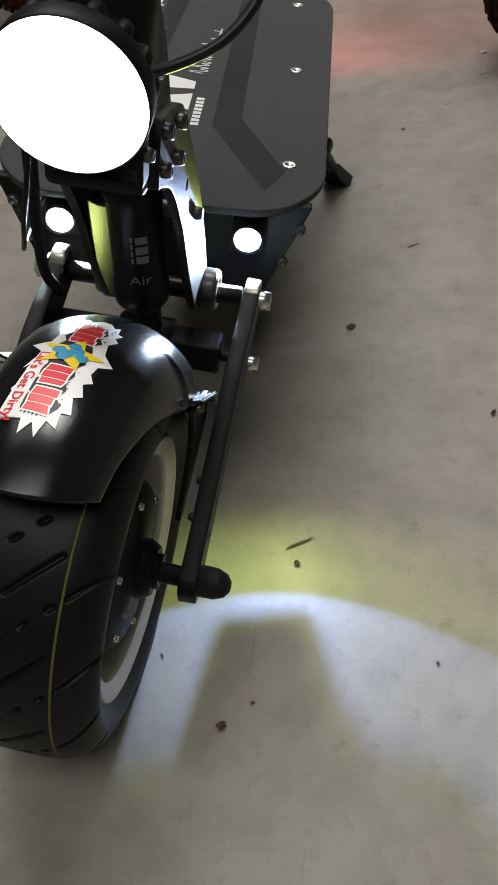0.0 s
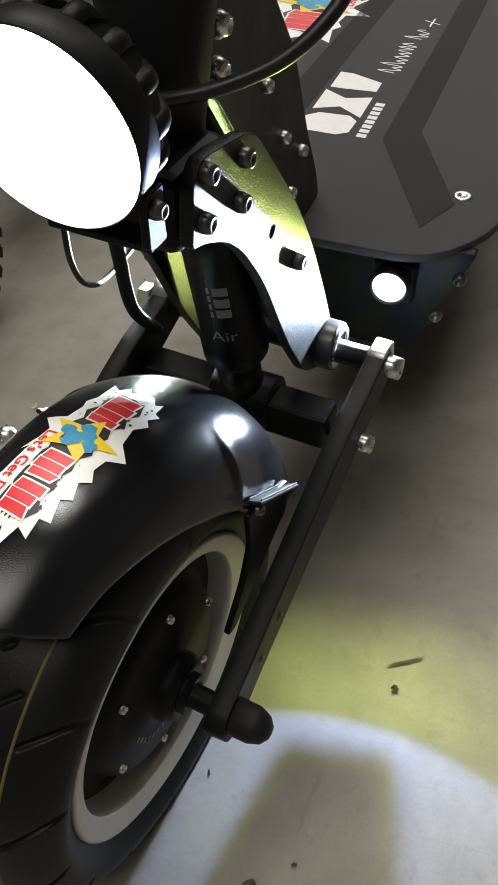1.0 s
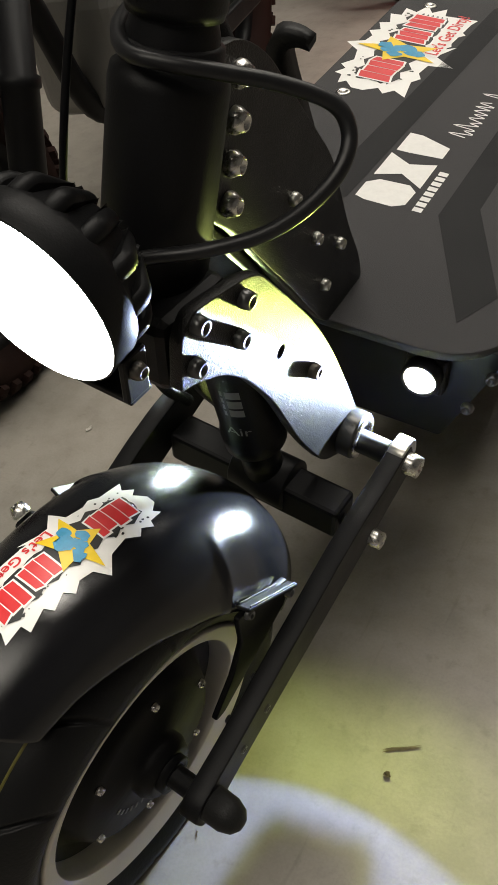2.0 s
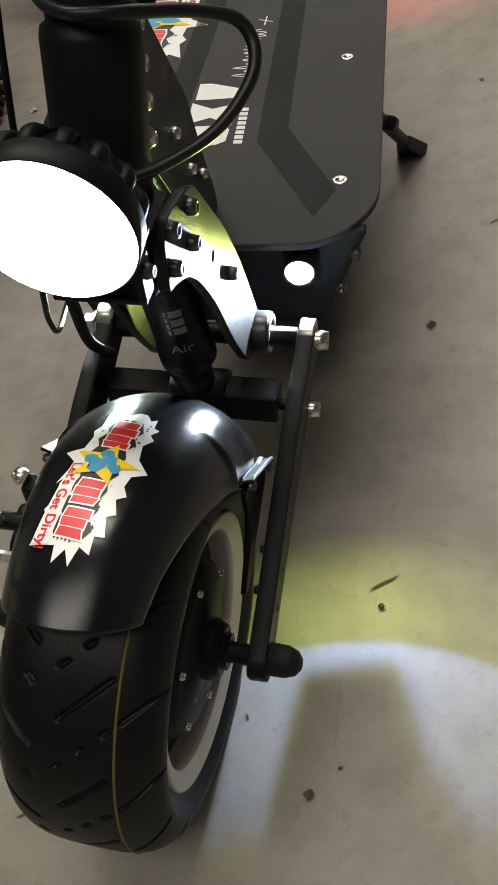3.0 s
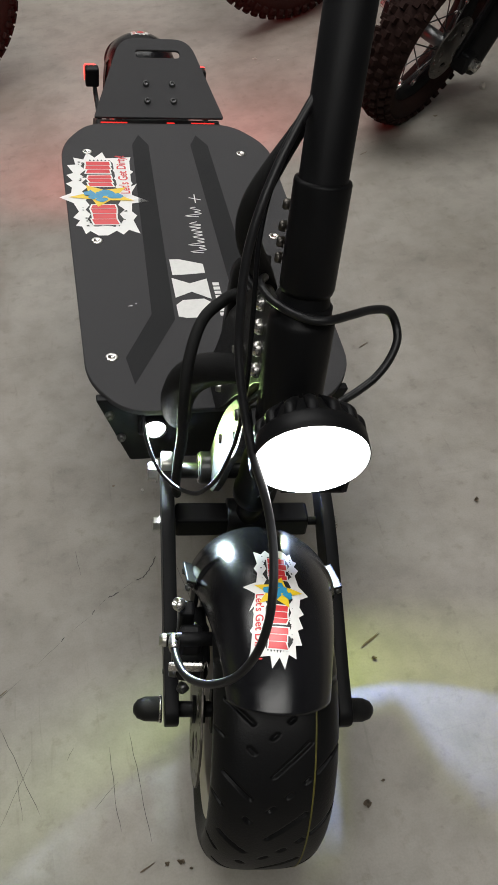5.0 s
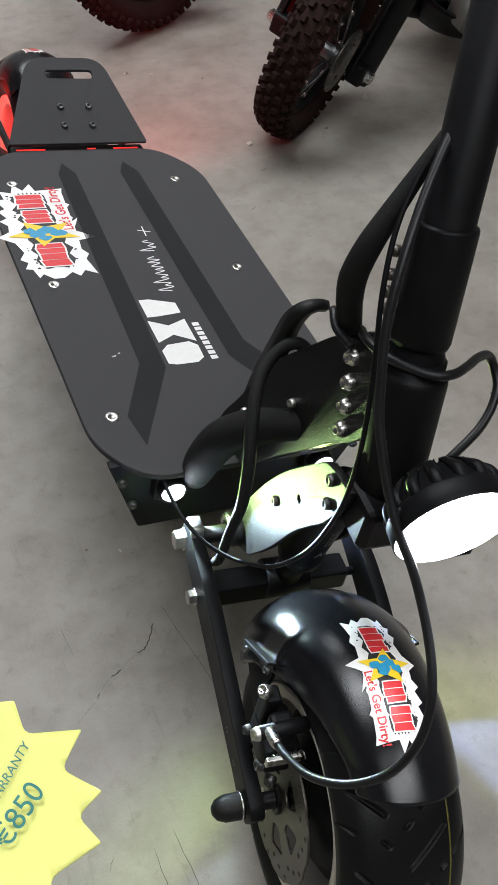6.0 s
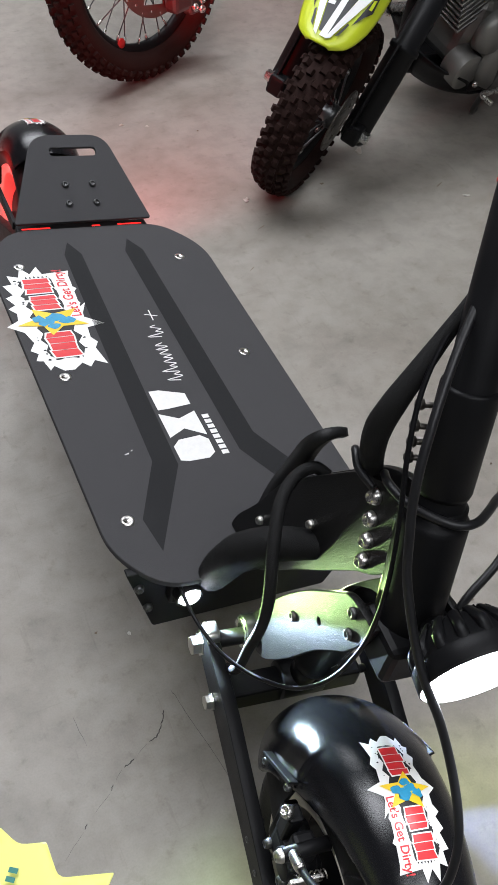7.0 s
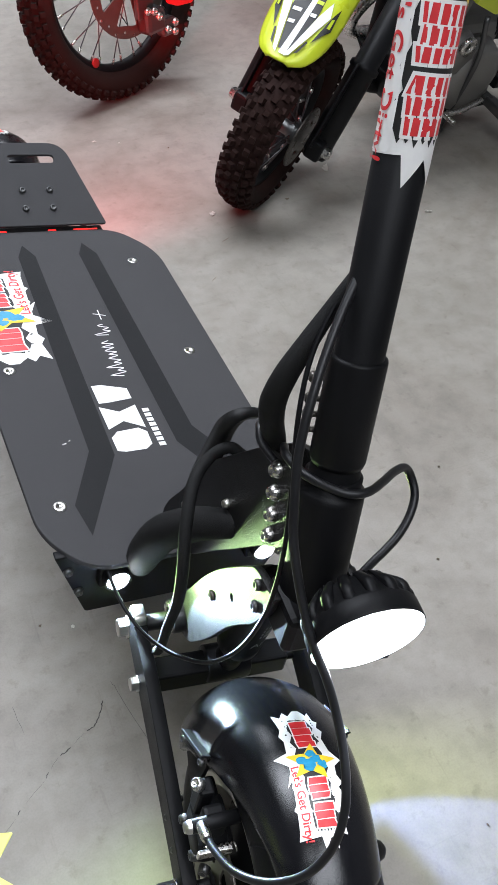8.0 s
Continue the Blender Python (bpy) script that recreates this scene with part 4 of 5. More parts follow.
    for du, dv, ru, rv, turn in ((-0.0085, 0.0075, 0.0050, 0.0042, 0.2), (-0.0020, 0.0030, 0.0058, 0.0046, 0.9), (0.0045, 0.0075, 0.0055, 0.0040, 1.7), (0.0095, 0.0030, 0.0042, 0.0036, 2.6), (0.0010, 0.0125, 0.0040, 0.0030, 3.1)):
        blob = [(du + ru * math.cos(a) * (1 + 0.32 * rng.uniform(-1, 1)), dv + rv * math.sin(a) * (1 + 0.32 * rng.uniform(-1, 1))) for a in (turn + 2 * math.pi * j / 11 for j in range(11))]
        part("blue_patch", flat(P(blob), 0.0014 + 0.0001 * turn, place), STICKER_BLUE, st)
    text = words("Let's Get Dirty!", 0.0092 * k, Matrix.Translation((-0.0162 * k * slim, -0.0255 * k, 0)) @ Matrix.Rotation(-math.pi / 2, 4, "Z"), 0.0, 0.00016 * k)
    part("slogan", laid(text, 0.0011, place), STICKER_RED, st, "red hand-lettered slogan")
    return st


def on_guard(u, v, lift):
    """On the crown of the front guard; the sticker sits slightly askew."""
    tilt = 0.075
    x, q = u + v * tilt - 0.0010, v - u * tilt
    a = radians(92.4) + q / 0.164
    k = min(1, max(0, (a - radians(GUARD_START)) / 1.2))
    f = math.asin(max(-1, min(1, x / (GUARD_WIDE[0] + (GUARD_WIDE[1] - GUARD_WIDE[0]) * k))))
    r = GUARD_R - (GUARD_DEEP[0] + (GUARD_DEEP[1] - GUARD_DEEP[0]) * k) * (1 - math.cos(f)) + lift + 0.0003
    return Vector((GUARD_C.x + x + lift * math.sin(f), GUARD_C.y - r * math.cos(a), GUARD_C.z + r * math.sin(a)))


sticker(guard, on_guard, 0.1155, "white jagged sticker with red blocks, a yellow star and a slogan", 3, 0.96)
sticker(deck, lambda u, v, k: Vector((-0.099 - u * 1.12, 0.706 - v, DECK_Z + k)), 0.215, "white jagged sticker with red blocks and a yellow star", 5)


def on_stem(u, v, lift):
    c = on_column(0.8375 + v)
    a = u / 0.0175 + 0.05
    return c + Vector((math.sin(a), -math.cos(a), 0.23 * math.cos(a))) * (0.0177 + lift)


sticker(column, on_stem, 0.225, "white jagged sticker with red blocks wrapped round the column", 7)


def on_rear(u, v, lift):
    x = u
    f = math.asin(max(-1, min(1, x / 0.0585)))
    r = 0.164 - 0.050 * (1 - math.cos(f)) + lift + 0.0003
    a = radians(112) + v / 0.164
    return Vector((x, REAR_AXLE.y - r * math.cos(a), REAR_AXLE.z + r * math.sin(a)))


sticker(rear_guard, on_rear, 0.085, "small white and red jagged sticker", 9)

# ---- cables, brake and small parts of the scooter ----
part("lamp_wire", tube([(-0.014, 0.155, 0.518), (-0.021, 0.140, 0.524), (-0.018, 0.122, 0.524), (-0.008, 0.104, 0.525), (0.006, 0.091, 0.526), (0.021, 0.090, 0.526), (0.040, 0.100, 0.522), (0.060, 0.113, 0.516), (0.078, 0.122, 0.508), (0.086, 0.120, 0.498), (0.087, 0.110, 0.488), (0.080, 0.100, 0.477), (0.069, 0.092, 0.467), (0.056, 0.086, 0.460), (0.039, 0.079, 0.454), (0.022, 0.069, 0.452), (0.008, 0.054, 0.453)], 0.0034), CABLE, scooter, "black wire that loops out beside the column")
brake_hose = part("brake_hose", tube([(0.005, 0.154, 0.669), (-0.010, 0.140, 0.650), (-0.024, 0.125, 0.630), (-0.036, 0.110, 0.608), (-0.044, 0.098, 0.586), (-0.048, 0.088, 0.565), (-0.050, 0.077, 0.545), (-0.051, 0.066, 0.524), (-0.050, 0.052, 0.504), (-0.047, 0.036, 0.482), (-0.043, 0.019, 0.463), (-0.037, 0.002, 0.446), (-0.033, -0.013, 0.429), (-0.032, -0.030, 0.413), (-0.034, -0.048, 0.397), (-0.038, -0.063, 0.378), (-0.046, -0.073, 0.353), (-0.059, -0.073, 0.323), (-0.075, -0.060, 0.294), (-0.087, -0.038, 0.271), (-0.091, -0.013, 0.256), (-0.090, 0.009, 0.245)], 0.0033), CABLE, scooter, "black brake hose hanging in front of the lamp")
part("hose_end", lathe([(0, 0), (0.0042, 0), (0.0048, 0.004), (0.0048, 0.014), (0.004, 0.018), (0, 0.018)], frame_along((-0.0912, 0.001, 0.249), (-0.0885, 0.020, 0.240)), 14), STEEL, brake_hose, "bright crimped hose end")
part("lamp_wire", tube([(-0.088, 0.288, 0.257), (-0.089, 0.256, 0.257), (-0.087, 0.224, 0.259), (-0.082, 0.191, 0.266), (-0.074, 0.161, 0.279), (-0.066, 0.136, 0.296), (-0.059, 0.116, 0.315), (-0.054, 0.102, 0.337), (-0.048, 0.092, 0.361), (-0.043, 0.086, 0.389), (-0.038, 0.084, 0.425), (-0.035, 0.090, 0.472), (-0.033, 0.106, 0.524), (-0.030, 0.126, 0.570), (-0.021, 0.144, 0.604), (-0.008, 0.156, 0.631), (0.008, 0.164, 0.657)], 0.0019), WIRE, scooter, "thin black wire of the side lamp in a hanging loop")
part("motor_hose", tube([(0.000, 0.229, 0.438), (-0.010, 0.237, 0.442), (-0.026, 0.238, 0.433), (-0.047, 0.219, 0.426), (-0.061, 0.192, 0.404), (-0.066, 0.173, 0.371), (-0.066, 0.170, 0.332), (-0.067, 0.176, 0.291), (-0.0660, 0.184, 0.245), (-0.060, 0.206, 0.212)], [0.0055] * 6 + [0.0052, 0.0048, 0.0045, 0.0045]), SLEEVE, scooter, "black sleeved motor cable arching over the neck")
part("wiring_sleeve", tube([(0.002, 0.196, 0.384), (-0.018, 0.210, 0.377), (-0.036, 0.229, 0.360), (-0.050, 0.250, 0.330), (-0.055, 0.266, 0.294), (-0.053, 0.280, 0.262), (-0.048, 0.292, 0.240)], [0.012, 0.014, 0.0165, 0.018, 0.0175, 0.016, 0.014], 8, 18), SLEEVE, scooter, "thick black wiring sleeve beside the neck")
part("wiring_sleeve", tube([(0.014, 0.168, 0.660), (0.006, 0.164, 0.650), (-0.006, 0.161, 0.630), (-0.018, 0.158, 0.609), (-0.028, 0.157, 0.586), (-0.0305, 0.160, 0.562), (-0.026, 0.163, 0.540), (-0.014, 0.172, 0.515), (-0.004, 0.176, 0.492)], [0.004, 0.005, 0.006, 0.0075, 0.009, 0.010, 0.0095, 0.009, 0.008], 8, 12), SLEEVE, scooter, "taped black wiring sleeve behind the column")
part("wiring_loop", tube([(-0.010, 0.186, 0.494), (-0.015, 0.191, 0.507), (-0.020, 0.185, 0.513), (-0.023, 0.172, 0.508), (-0.018, 0.155, 0.503)], 0.0032), CABLE, scooter)
for p in ((-0.002, 0.157, 0.580), (-0.004, 0.152, 0.565), (-0.005, 0.148, 0.554), (-0.006, 0.144, 0.543)):
    q = Vector(p)
    part("screw", joined(rod(q - Vector((0.012, -0.004, 0)) * -0.8, q, 0.0022, 12), lathe([(0, 0), (0.0042, 0), (0.0042, 0.004), (0.0030, 0.0055), (0, 0.0055)], facing(q, (-0.9, 0.35, 0)), 6)), DISC, scooter, "small brass-toned clamp screw")

# brake disc and caliper on the far side of the front wheel
disc_holes = []
for k in range(30):
    a = 2 * math.pi * k / 30
    rr = (0.0645, 0.0600, 0.0555)[k % 3]
    disc_holes.append(ring2d(rr * math.cos(a), rr * math.sin(a), 0.0022, 8))
for k in range(6):
    a = 2 * math.pi * k / 6
    disc_holes.append(fillet([(r * math.cos(a + b), r * math.sin(a + b)) for r, b in ((0.026, -0.30), (0.048, -0.42), (0.048, 0.16), (0.026, 0.22))], 0.005, 3))
outer = [(0.070 * (1 - 0.025 * (math.sin(9 * b) > 0.55)) * math.cos(b), 0.070 * (1 - 0.025 * (math.sin(9 * b) > 0.55)) * math.sin(b)) for b in (2 * math.pi * k / 120 for k in range(120))]
part("brake_disc", plate(outer, disc_holes, 0.0022, 0.0003, Matrix.Translation(AXLE) @ side_plate(-0.058)), DISC, front, "drilled steel brake disc")
caliper = part("brake_caliper", joined(box((-0.066, 0.030, 0.196), (0.030, 0.046, 0.036), 0.006), box((-0.061, 0.058, 0.180), (0.016, 0.026, 0.060), 0.004), rod((-0.085, 0.020, 0.206), (-0.058, 0.020, 0.206), 0.014), rod((-0.092, 0.016, 0.236), (-0.050, 0.018, 0.236), 0.0062), box((-0.070, 0.022, 0.222), (0.020, 0.020, 0.034), 0.004), box((-0.074, 0.044, 0.228), (0.014, 0.016, 0.036), 0.003)), BLACK_COAT, scooter, "black brake caliper with bright fittings", WHEEL)
for p, n, r, h, mt in (((-0.092, 0.016, 0.236), (-1, 0, 0), 0.0058, 0.006, ZINC), ((-0.080, 0.044, 0.248), (-0.7, 0, 0.7), 0.0060, 0.007, STEEL), ((-0.081, 0.012, 0.190), (-1, 0, 0), 0.0055, 0.006, DARK_STEEL), ((-0.072, 0.006, 0.176), (-0.6, -0.8, 0), 0.0055, 0.007, DARK_STEEL), ((-0.081, 0.046, 0.186), (-1, 0, 0), 0.0048, 0.006, DARK_STEEL)):
    part("bolt", screw_mesh(r, h), mt, caliper, m=facing(p, n))
part("spring", tube([(-0.080 + k * 0.0008, 0.002 + 0.0040 * math.cos(k * 1.05), 0.216 + 0.0040 * math.sin(k * 1.05)) for k in range(34)], 0.0007, 2, 6), STEEL, caliper, "small bright coil spring")
part("lever", box((-0.074, -0.002, 0.222), (0.030, 0.004, 0.010), 0.001), STEEL, caliper)

# ---- dirt bikes parked behind the scooter ----
# Each bike's frame: x ahead, y to its left, z up, floor under the front wheel's contact.
def knobby(radius, wide, rim, knobs, c=(0, 0, 0), knob=0.010):
    """A block-tread tyre: a round carcass with rows of raised rubber blocks."""
    depth = (radius - rim) * 0.5
    mid = radius - depth - knob * 0.6
    shapes = [lathe([(mid + depth * math.cos(a) - knob * 0.2, 0.5 * wide * math.sin(a)) for a in (2 * math.pi * k / 20 for k in range(20))], pose(0, 0, 0, 90), 72, True)]
    bm = shapes[0]
    rows = [(-0.62, 0.0), (-0.22, 0.5), (0.22, 0.0), (0.62, 0.5), (-0.95, 0.25), (0.95, 0.75)]
    for k in range(knobs):
        for f, shift in rows:
            a = 2 * math.pi * (k + shift) / knobs
            s = f * 1.15
            r = mid + depth * math.cos(s)
            m = pose(0, 0, 0, 0, -math.degrees(a), 0) @ Matrix.Translation((r, 0.5 * wide * math.sin(s), 0)) @ Matrix.Rotation(s, 4, "Z")
            sx, sy, sz = knob * 1.3, wide * 0.17, 2 * math.pi * radius / knobs * 0.46
            vs = [bm.verts.new(m @ Vector((x * sx * 0.5, y * sy * (0.5 if x < 0 else 0.42), z * sz * (0.5 if x < 0 else 0.42)))) for x in (-1, 1) for y in (-1, 1) for z in (-1, 1)]
            for q in ((4, 5, 7, 6), (0, 4, 6, 2), (1, 3, 7, 5), (0, 1, 5, 4), (2, 6, 7, 3)):
                bm.faces.new([vs[i] for i in q])
    bm.transform(Matrix.Translation(c))
    return bm


def spoked_wheel(bike, radius, wide, rim, rim_mat, label, disc_side, spokes=28, disc=0.075):
    """A wire-spoked wheel with hub, rim, nipples and brake disc, standing at the bike's origin."""
    c = Vector((0, 0, radius))
    side = pose(0, 0, radius, 90)
    wh = part("front_wheel", lathe([(0.012, -0.045), (0.022, -0.045), (0.024, -0.03), (0.014, -0.02), (0.014, 0.02), (0.024, 0.03), (0.022, 0.045), (0.012, 0.045)], side, 28, True), DARK_STEEL, bike, label)
    part("tyre", knobby(radius, wide, rim + 0.006, int(radius * 235), c), DUSTY_REDLIT_TYRE, wh, "black knobbly off-road tyre")
    part("rim", lathe([(rim - 0.012, -0.006), (rim - 0.004, -0.016), (rim + 0.008, -0.019), (rim + 0.009, -0.014), (rim, -0.010), (rim, 0.010), (rim + 0.009, 0.014), (rim + 0.008, 0.019), (rim - 0.004, 0.016), (rim - 0.012, 0.006)], side, 64, True), rim_mat, wh, "wheel rim")
    spoke_bm, nip = [], []
    for k in range(spokes):
        a = 2 * math.pi * k / spokes
        s = 1 if k % 2 else -1
        b = a + (0.55 if (k // 2) % 2 else -0.55)
        p = c + Vector((0.022 * math.cos(b), s * 0.032, 0.022 * math.sin(b)))
        q = c + Vector(((rim - 0.012) * math.cos(a), s * 0.004, (rim - 0.012) * math.sin(a)))
        part("spoke", rod(p, q, 0.0014, 6, 0.0002), DARK_STEEL, wh)
        part("nipple", rod(q, q + (p - q).normalized() * 0.014, 0.0032, 8, 0.0004), STEEL, wh)
    if disc:
        holes = [ring2d(r * math.cos(a), r * math.sin(a), 0.003, 8) for k in range(24) for r, a in (((disc - 0.006, disc - 0.014)[k % 2], 2 * math.pi * k / 24),)]
        holes += [fillet([(r * math.cos(2 * math.pi * k / 5 + b), r * math.sin(2 * math.pi * k / 5 + b)) for r, b in ((0.030, -0.35), (disc - 0.022, -0.45), (disc - 0.022, 0.25), (0.030, 0.3))], 0.006, 3) for k in range(5)]
        part("brake_disc", plate(ring2d(0, 0, disc, 60), holes, 0.003, 0.0004, Matrix.Translation((0, disc_side * 0.050, radius)) @ Matrix(((1, 0, 0, 0), (0, 0, -1, 0), (0, 1, 0, 0), (0, 0, 0, 1)))), DISC, wh, "drilled brake disc")
    return wh


def fork_legs(bike, radius, spread, rake, length, guard_mat=None, stout=1.0):
    """Two telescopic legs from the axle up, with clamps, guards and axle nuts."""
    for s in (1, -1):
        low = Vector((0.0, s * spread, radius))
        d = Vector((-math.sin(rake), 0, math.cos(rake)))
        leg = part("fork_leg", lathe([(r * stout, h) for r, h in ((0, -0.030), (0.017, -0.028), (0.020, -0.02), (0.020, 0.15), (0.0225, 0.152), (0.0225, 0.162), (0.0185, 0.165), (0.0185, length), (0, length))], frame_along(low + Vector((-0.018, 0, 0)), low + Vector((-0.018, 0, 0)) + d), 24), BLACK_COAT, bike, "black telescopic fork leg")
        part("axle_clamp", box((0, 0, 0), (0.060, 0.034, 0.040), 0.006, Matrix.Translation(low + Vector((-0.008, 0, 0)))), BLACK_COAT, leg)
        part("axle_nut", screw_mesh(0.011, 0.014, False), STEEL, leg, "bright axle nut", facing(low + Vector((0, s * 0.017, 0)), (0, s, 0)))
        if guard_mat:
            g = frame_along(low + Vector((0.006, 0, 0)), low + Vector((0.006, 0, 0)) + d)
            part("fork_guard", plate(fillet([(-0.024, 0.0), (0.024, 0.0), (0.022, 0.11), (0.012, 0.17), (-0.012, 0.17), (-0.022, 0.11)], 0.008), [], 0.004, 0.001, g @ Matrix(((0, 0, 1, 0.006), (1, 0, 0, s * 0.008), (0, 1, 0, 0.0), (0, 0, 0, 1)))), guard_mat, leg, "fork guard")


def shell(rows, thick=0.004):
    """A curved sheet through rows of points, with thickness."""
    bm = bmesh.new()
    grid = [[Vector(p) for p in spline(r, 4)] for r in rows]
    cols = list(zip(*[spline(c, 4) for c in zip(*grid)]))
    top = [[bm.verts.new(p) for p in row] for row in cols]
    for a, b in zip(top, top[1:]):
        for k in range(len(a) - 1):
            bm.faces.new((a[k], a[k + 1], b[k + 1], b[k])).smooth = True
    bmesh.ops.recalc_face_normals(bm, faces=bm.faces[:])
    bmesh.ops.solidify(bm, geom=bm.faces[:], thickness=thick)
    return bm


def neon_bike():
    bike = thing("dirt_bike", pose(0.537, 1.298, 0, 0, 0, 218.5) @ pose(0, 0, 0, -19.6), "small dirt bike with neon yellow mudguard and black forks", "motorbike", "dirt bikes")
    R = 0.182
    spoked_wheel(bike, R, 0.074, 0.126, BLACK_COAT, "small front wheel with a knobbly tyre", 1, 20, 0.062)
    fork_legs(bike, R, 0.085, radians(25), 0.46, BLACK_COAT, 1.3)
    # mudguard: a sloping beak, highest along its middle
    rows = []
    for x, z, w, sag in ((0.102, 0.324, 0.022, 0.006), (0.086, 0.336, 0.047, 0.012), (0.052, 0.362, 0.062, 0.020), (0.014, 0.395, 0.067, 0.026), (-0.034, 0.434, 0.066, 0.030), (-0.085, 0.470, 0.066, 0.032), (-0.150, 0.490, 0.070, 0.034), (-0.22, 0.488, 0.070, 0.034)):
        z += 0.012
        rows.append([(x - sag * 0.3, w, z - sag), (x, w * 0.75, z - sag * 0.35), (x + 0.002, w * 0.3, z), (x + 0.002, -w * 0.3, z), (x, -w * 0.75, z - sag * 0.35), (x - sag * 0.3, -w, z - sag)])
    guard = part("front_mudguard", shell(rows), NEON, bike, "neon yellow mudguard with black and white graphics", Matrix.Translation((0, -0.008, 0.200)) @ pose(0, 0, 0, 5.6) @ Matrix.Translation((0, 0, -0.182)))

    def on_beak(u, v, lift):
        """u across, v back from the tip."""
        xs, zs, ws, ss = (0.102, 0.086, 0.052, 0.014, -0.034, -0.085), (0.324, 0.336, 0.362, 0.395, 0.434, 0.470), (0.022, 0.047, 0.062, 0.067, 0.066, 0.066), (0.006, 0.012, 0.020, 0.026, 0.030, 0.032)
        vs = (0.0, 0.020, 0.066, 0.118, 0.182, 0.249)
        x, z, sag, w = (float(np.interp(v, vs, k)) for k in (xs, zs, ss, ws))
        f = abs(u) / w
        drop = sag * (0.35 * max(0, f - 0.3) / 0.45 if f < 0.75 else 0.35 + 0.65 * (f - 0.75) / 0.25)
        return Vector((x + 0.5 * lift, u, z - drop + lift + 0.015))

    part("graphic", flat([(-0.008, 0.016), (0.010, 0.016), (0.026, 0.100), (0.023, 0.156), (-0.023, 0.156), (-0.026, 0.100)], 0.0010, on_beak, 0.012), STICKER_BLACK, guard)
    part("graphic", flat([(-0.003, 0.008), (0.009, 0.008), (0.013, 0.140), (0.004, 0.140)], 0.0016, on_beak, 0.012), STICKER_WHITE, guard)
    for u, v, w in ((-0.012, 0.066, 0.006), (-0.013, 0.090, 0.008), (0.018, 0.092, 0.005), (-0.012, 0.116, 0.009), (0.018, 0.118, 0.006), (-0.010, 0.138, 0.011)):
        part("graphic", flat([(u - w, v), (u + w, v + 0.002), (u + w, v + 0.009), (u - w, v + 0.007)], 0.0020, on_beak, 0.012), NEON if v > 0.1 else STICKER_WHITE, guard)
    for q in (1, -1):
        part("graphic", flat([(q * 0.008, 0.006), (q * 0.016, 0.012), (q * 0.046, 0.112), (q * 0.038, 0.138), (q * 0.027, 0.100)], 0.0022, on_beak, 0.012), STICKER_WHITE, guard)
        part("graphic", flat([(q * 0.021, 0.018), (q * 0.027, 0.024), (q * 0.033, 0.050), (q * 0.030, 0.052)], 0.0026, on_beak, 0.012), STICKER_BLACK, guard)
        part("graphic", flat([(q * 0.036, 0.052), (q * 0.056, 0.098), (q * 0.054, 0.142), (q * 0.047, 0.112)], 0.0012, on_beak, 0.012), STICKER_BLACK, guard)
        part("graphic", flat([(q * 0.048, 0.094), (q * 0.053, 0.098), (q * 0.053, 0.118), (q * 0.049, 0.112)], 0.0022, on_beak, 0.012), NEON, guard)
    # frame, engine and the lower parts behind the fork
    part("down_tube", tube([(-0.20, 0, 0.60), (-0.25, 0, 0.45), (-0.30, 0.0, 0.25), (-0.36, 0, 0.16), (-0.72, 0, 0.15)], 0.018), BLACK_COAT, bike, "black frame tube")
    eng = part("engine", joined(box((-0.50, 0, 0.27), (0.20, 0.17, 0.18), 0.045, None, 4), box((-0.43, 0, 0.36), (0.10, 0.12, 0.14), 0.025, None, 4), rod((-0.40, 0.07, 0.22), (-0.40, 0.115, 0.22), 0.04), rod((-0.56, 0.06, 0.20), (-0.56, 0.12, 0.20), 0.035), lathe([(0, 0.0), (0.055, 0.0), (0.075, -0.006), (0.080, -0.02), (0.085, -0.04), (0, -0.04)], facing((-0.50, 0.135, 0.25), (0, 1, 0)), 36), lathe([(0, 0), (0.035, 0), (0.045, -0.01), (0.05, -0.03), (0, -0.03)], facing((-0.42, 0.128, 0.31), (0, 1, 0)), 28)), ENGINE, bike, "cast grey engine block")
    for k in range(7):
        part("cooling_fin", box((-0.395 - k * 0.002, 0, 0.31 + k * 0.014), (0.11, 0.13, 0.006), 0.002, Matrix.Translation((-0.40, 0, 0.34)) @ Matrix.Rotation(radians(35), 4, "Y") @ Matrix.Translation((0.40, 0, -0.34))), ENGINE, eng)
    for y, z in ((0.19, 0.33), (0.19, 0.20), (-0.05, 0.30)):
        part("cover_bolt", screw_mesh(0.006, 0.006), STEEL, eng, m=facing((-0.50 + y * 0.4, 0.128, z), (0, 1, 0)))
    part("cap_ring", lathe([(0.008, 0), (0.020, 0), (0.020, 0.008), (0.008, 0.008)], facing((-0.41, 0.129, 0.345), (0, 1, 0)), 24, True), STEEL, eng, "bright ring on the engine cover")
    part("skid_plate", shell([[(-0.34 - 12 * y * y * abs(y) * 2, y, 0.215), (-0.37 - 4 * y * y, y, 0.150 + 3.4 * y * y), (-0.45, y, 0.120 + 3.4 * y * y), (-0.62, y, 0.120 + 3.4 * y * y)] for y in (0.115, 0.09, 0.05, 0.0, -0.05, -0.09, -0.115)], 0.005), BLACK_COAT, bike, "black curved skid plate")
    part("foot_peg", joined(box((-0.60, 0.19, 0.19), (0.03, 0.12, 0.02), 0.004), rod((-0.60, 0.10, 0.19), (-0.60, 0.14, 0.19), 0.012)), DARK_STEEL, bike)
    part("gear_lever", tube([(-0.56, 0.14, 0.20), (-0.48, 0.15, 0.19), (-0.42, 0.16, 0.20), (-0.42, 0.19, 0.20)], 0.006), STEEL, bike)
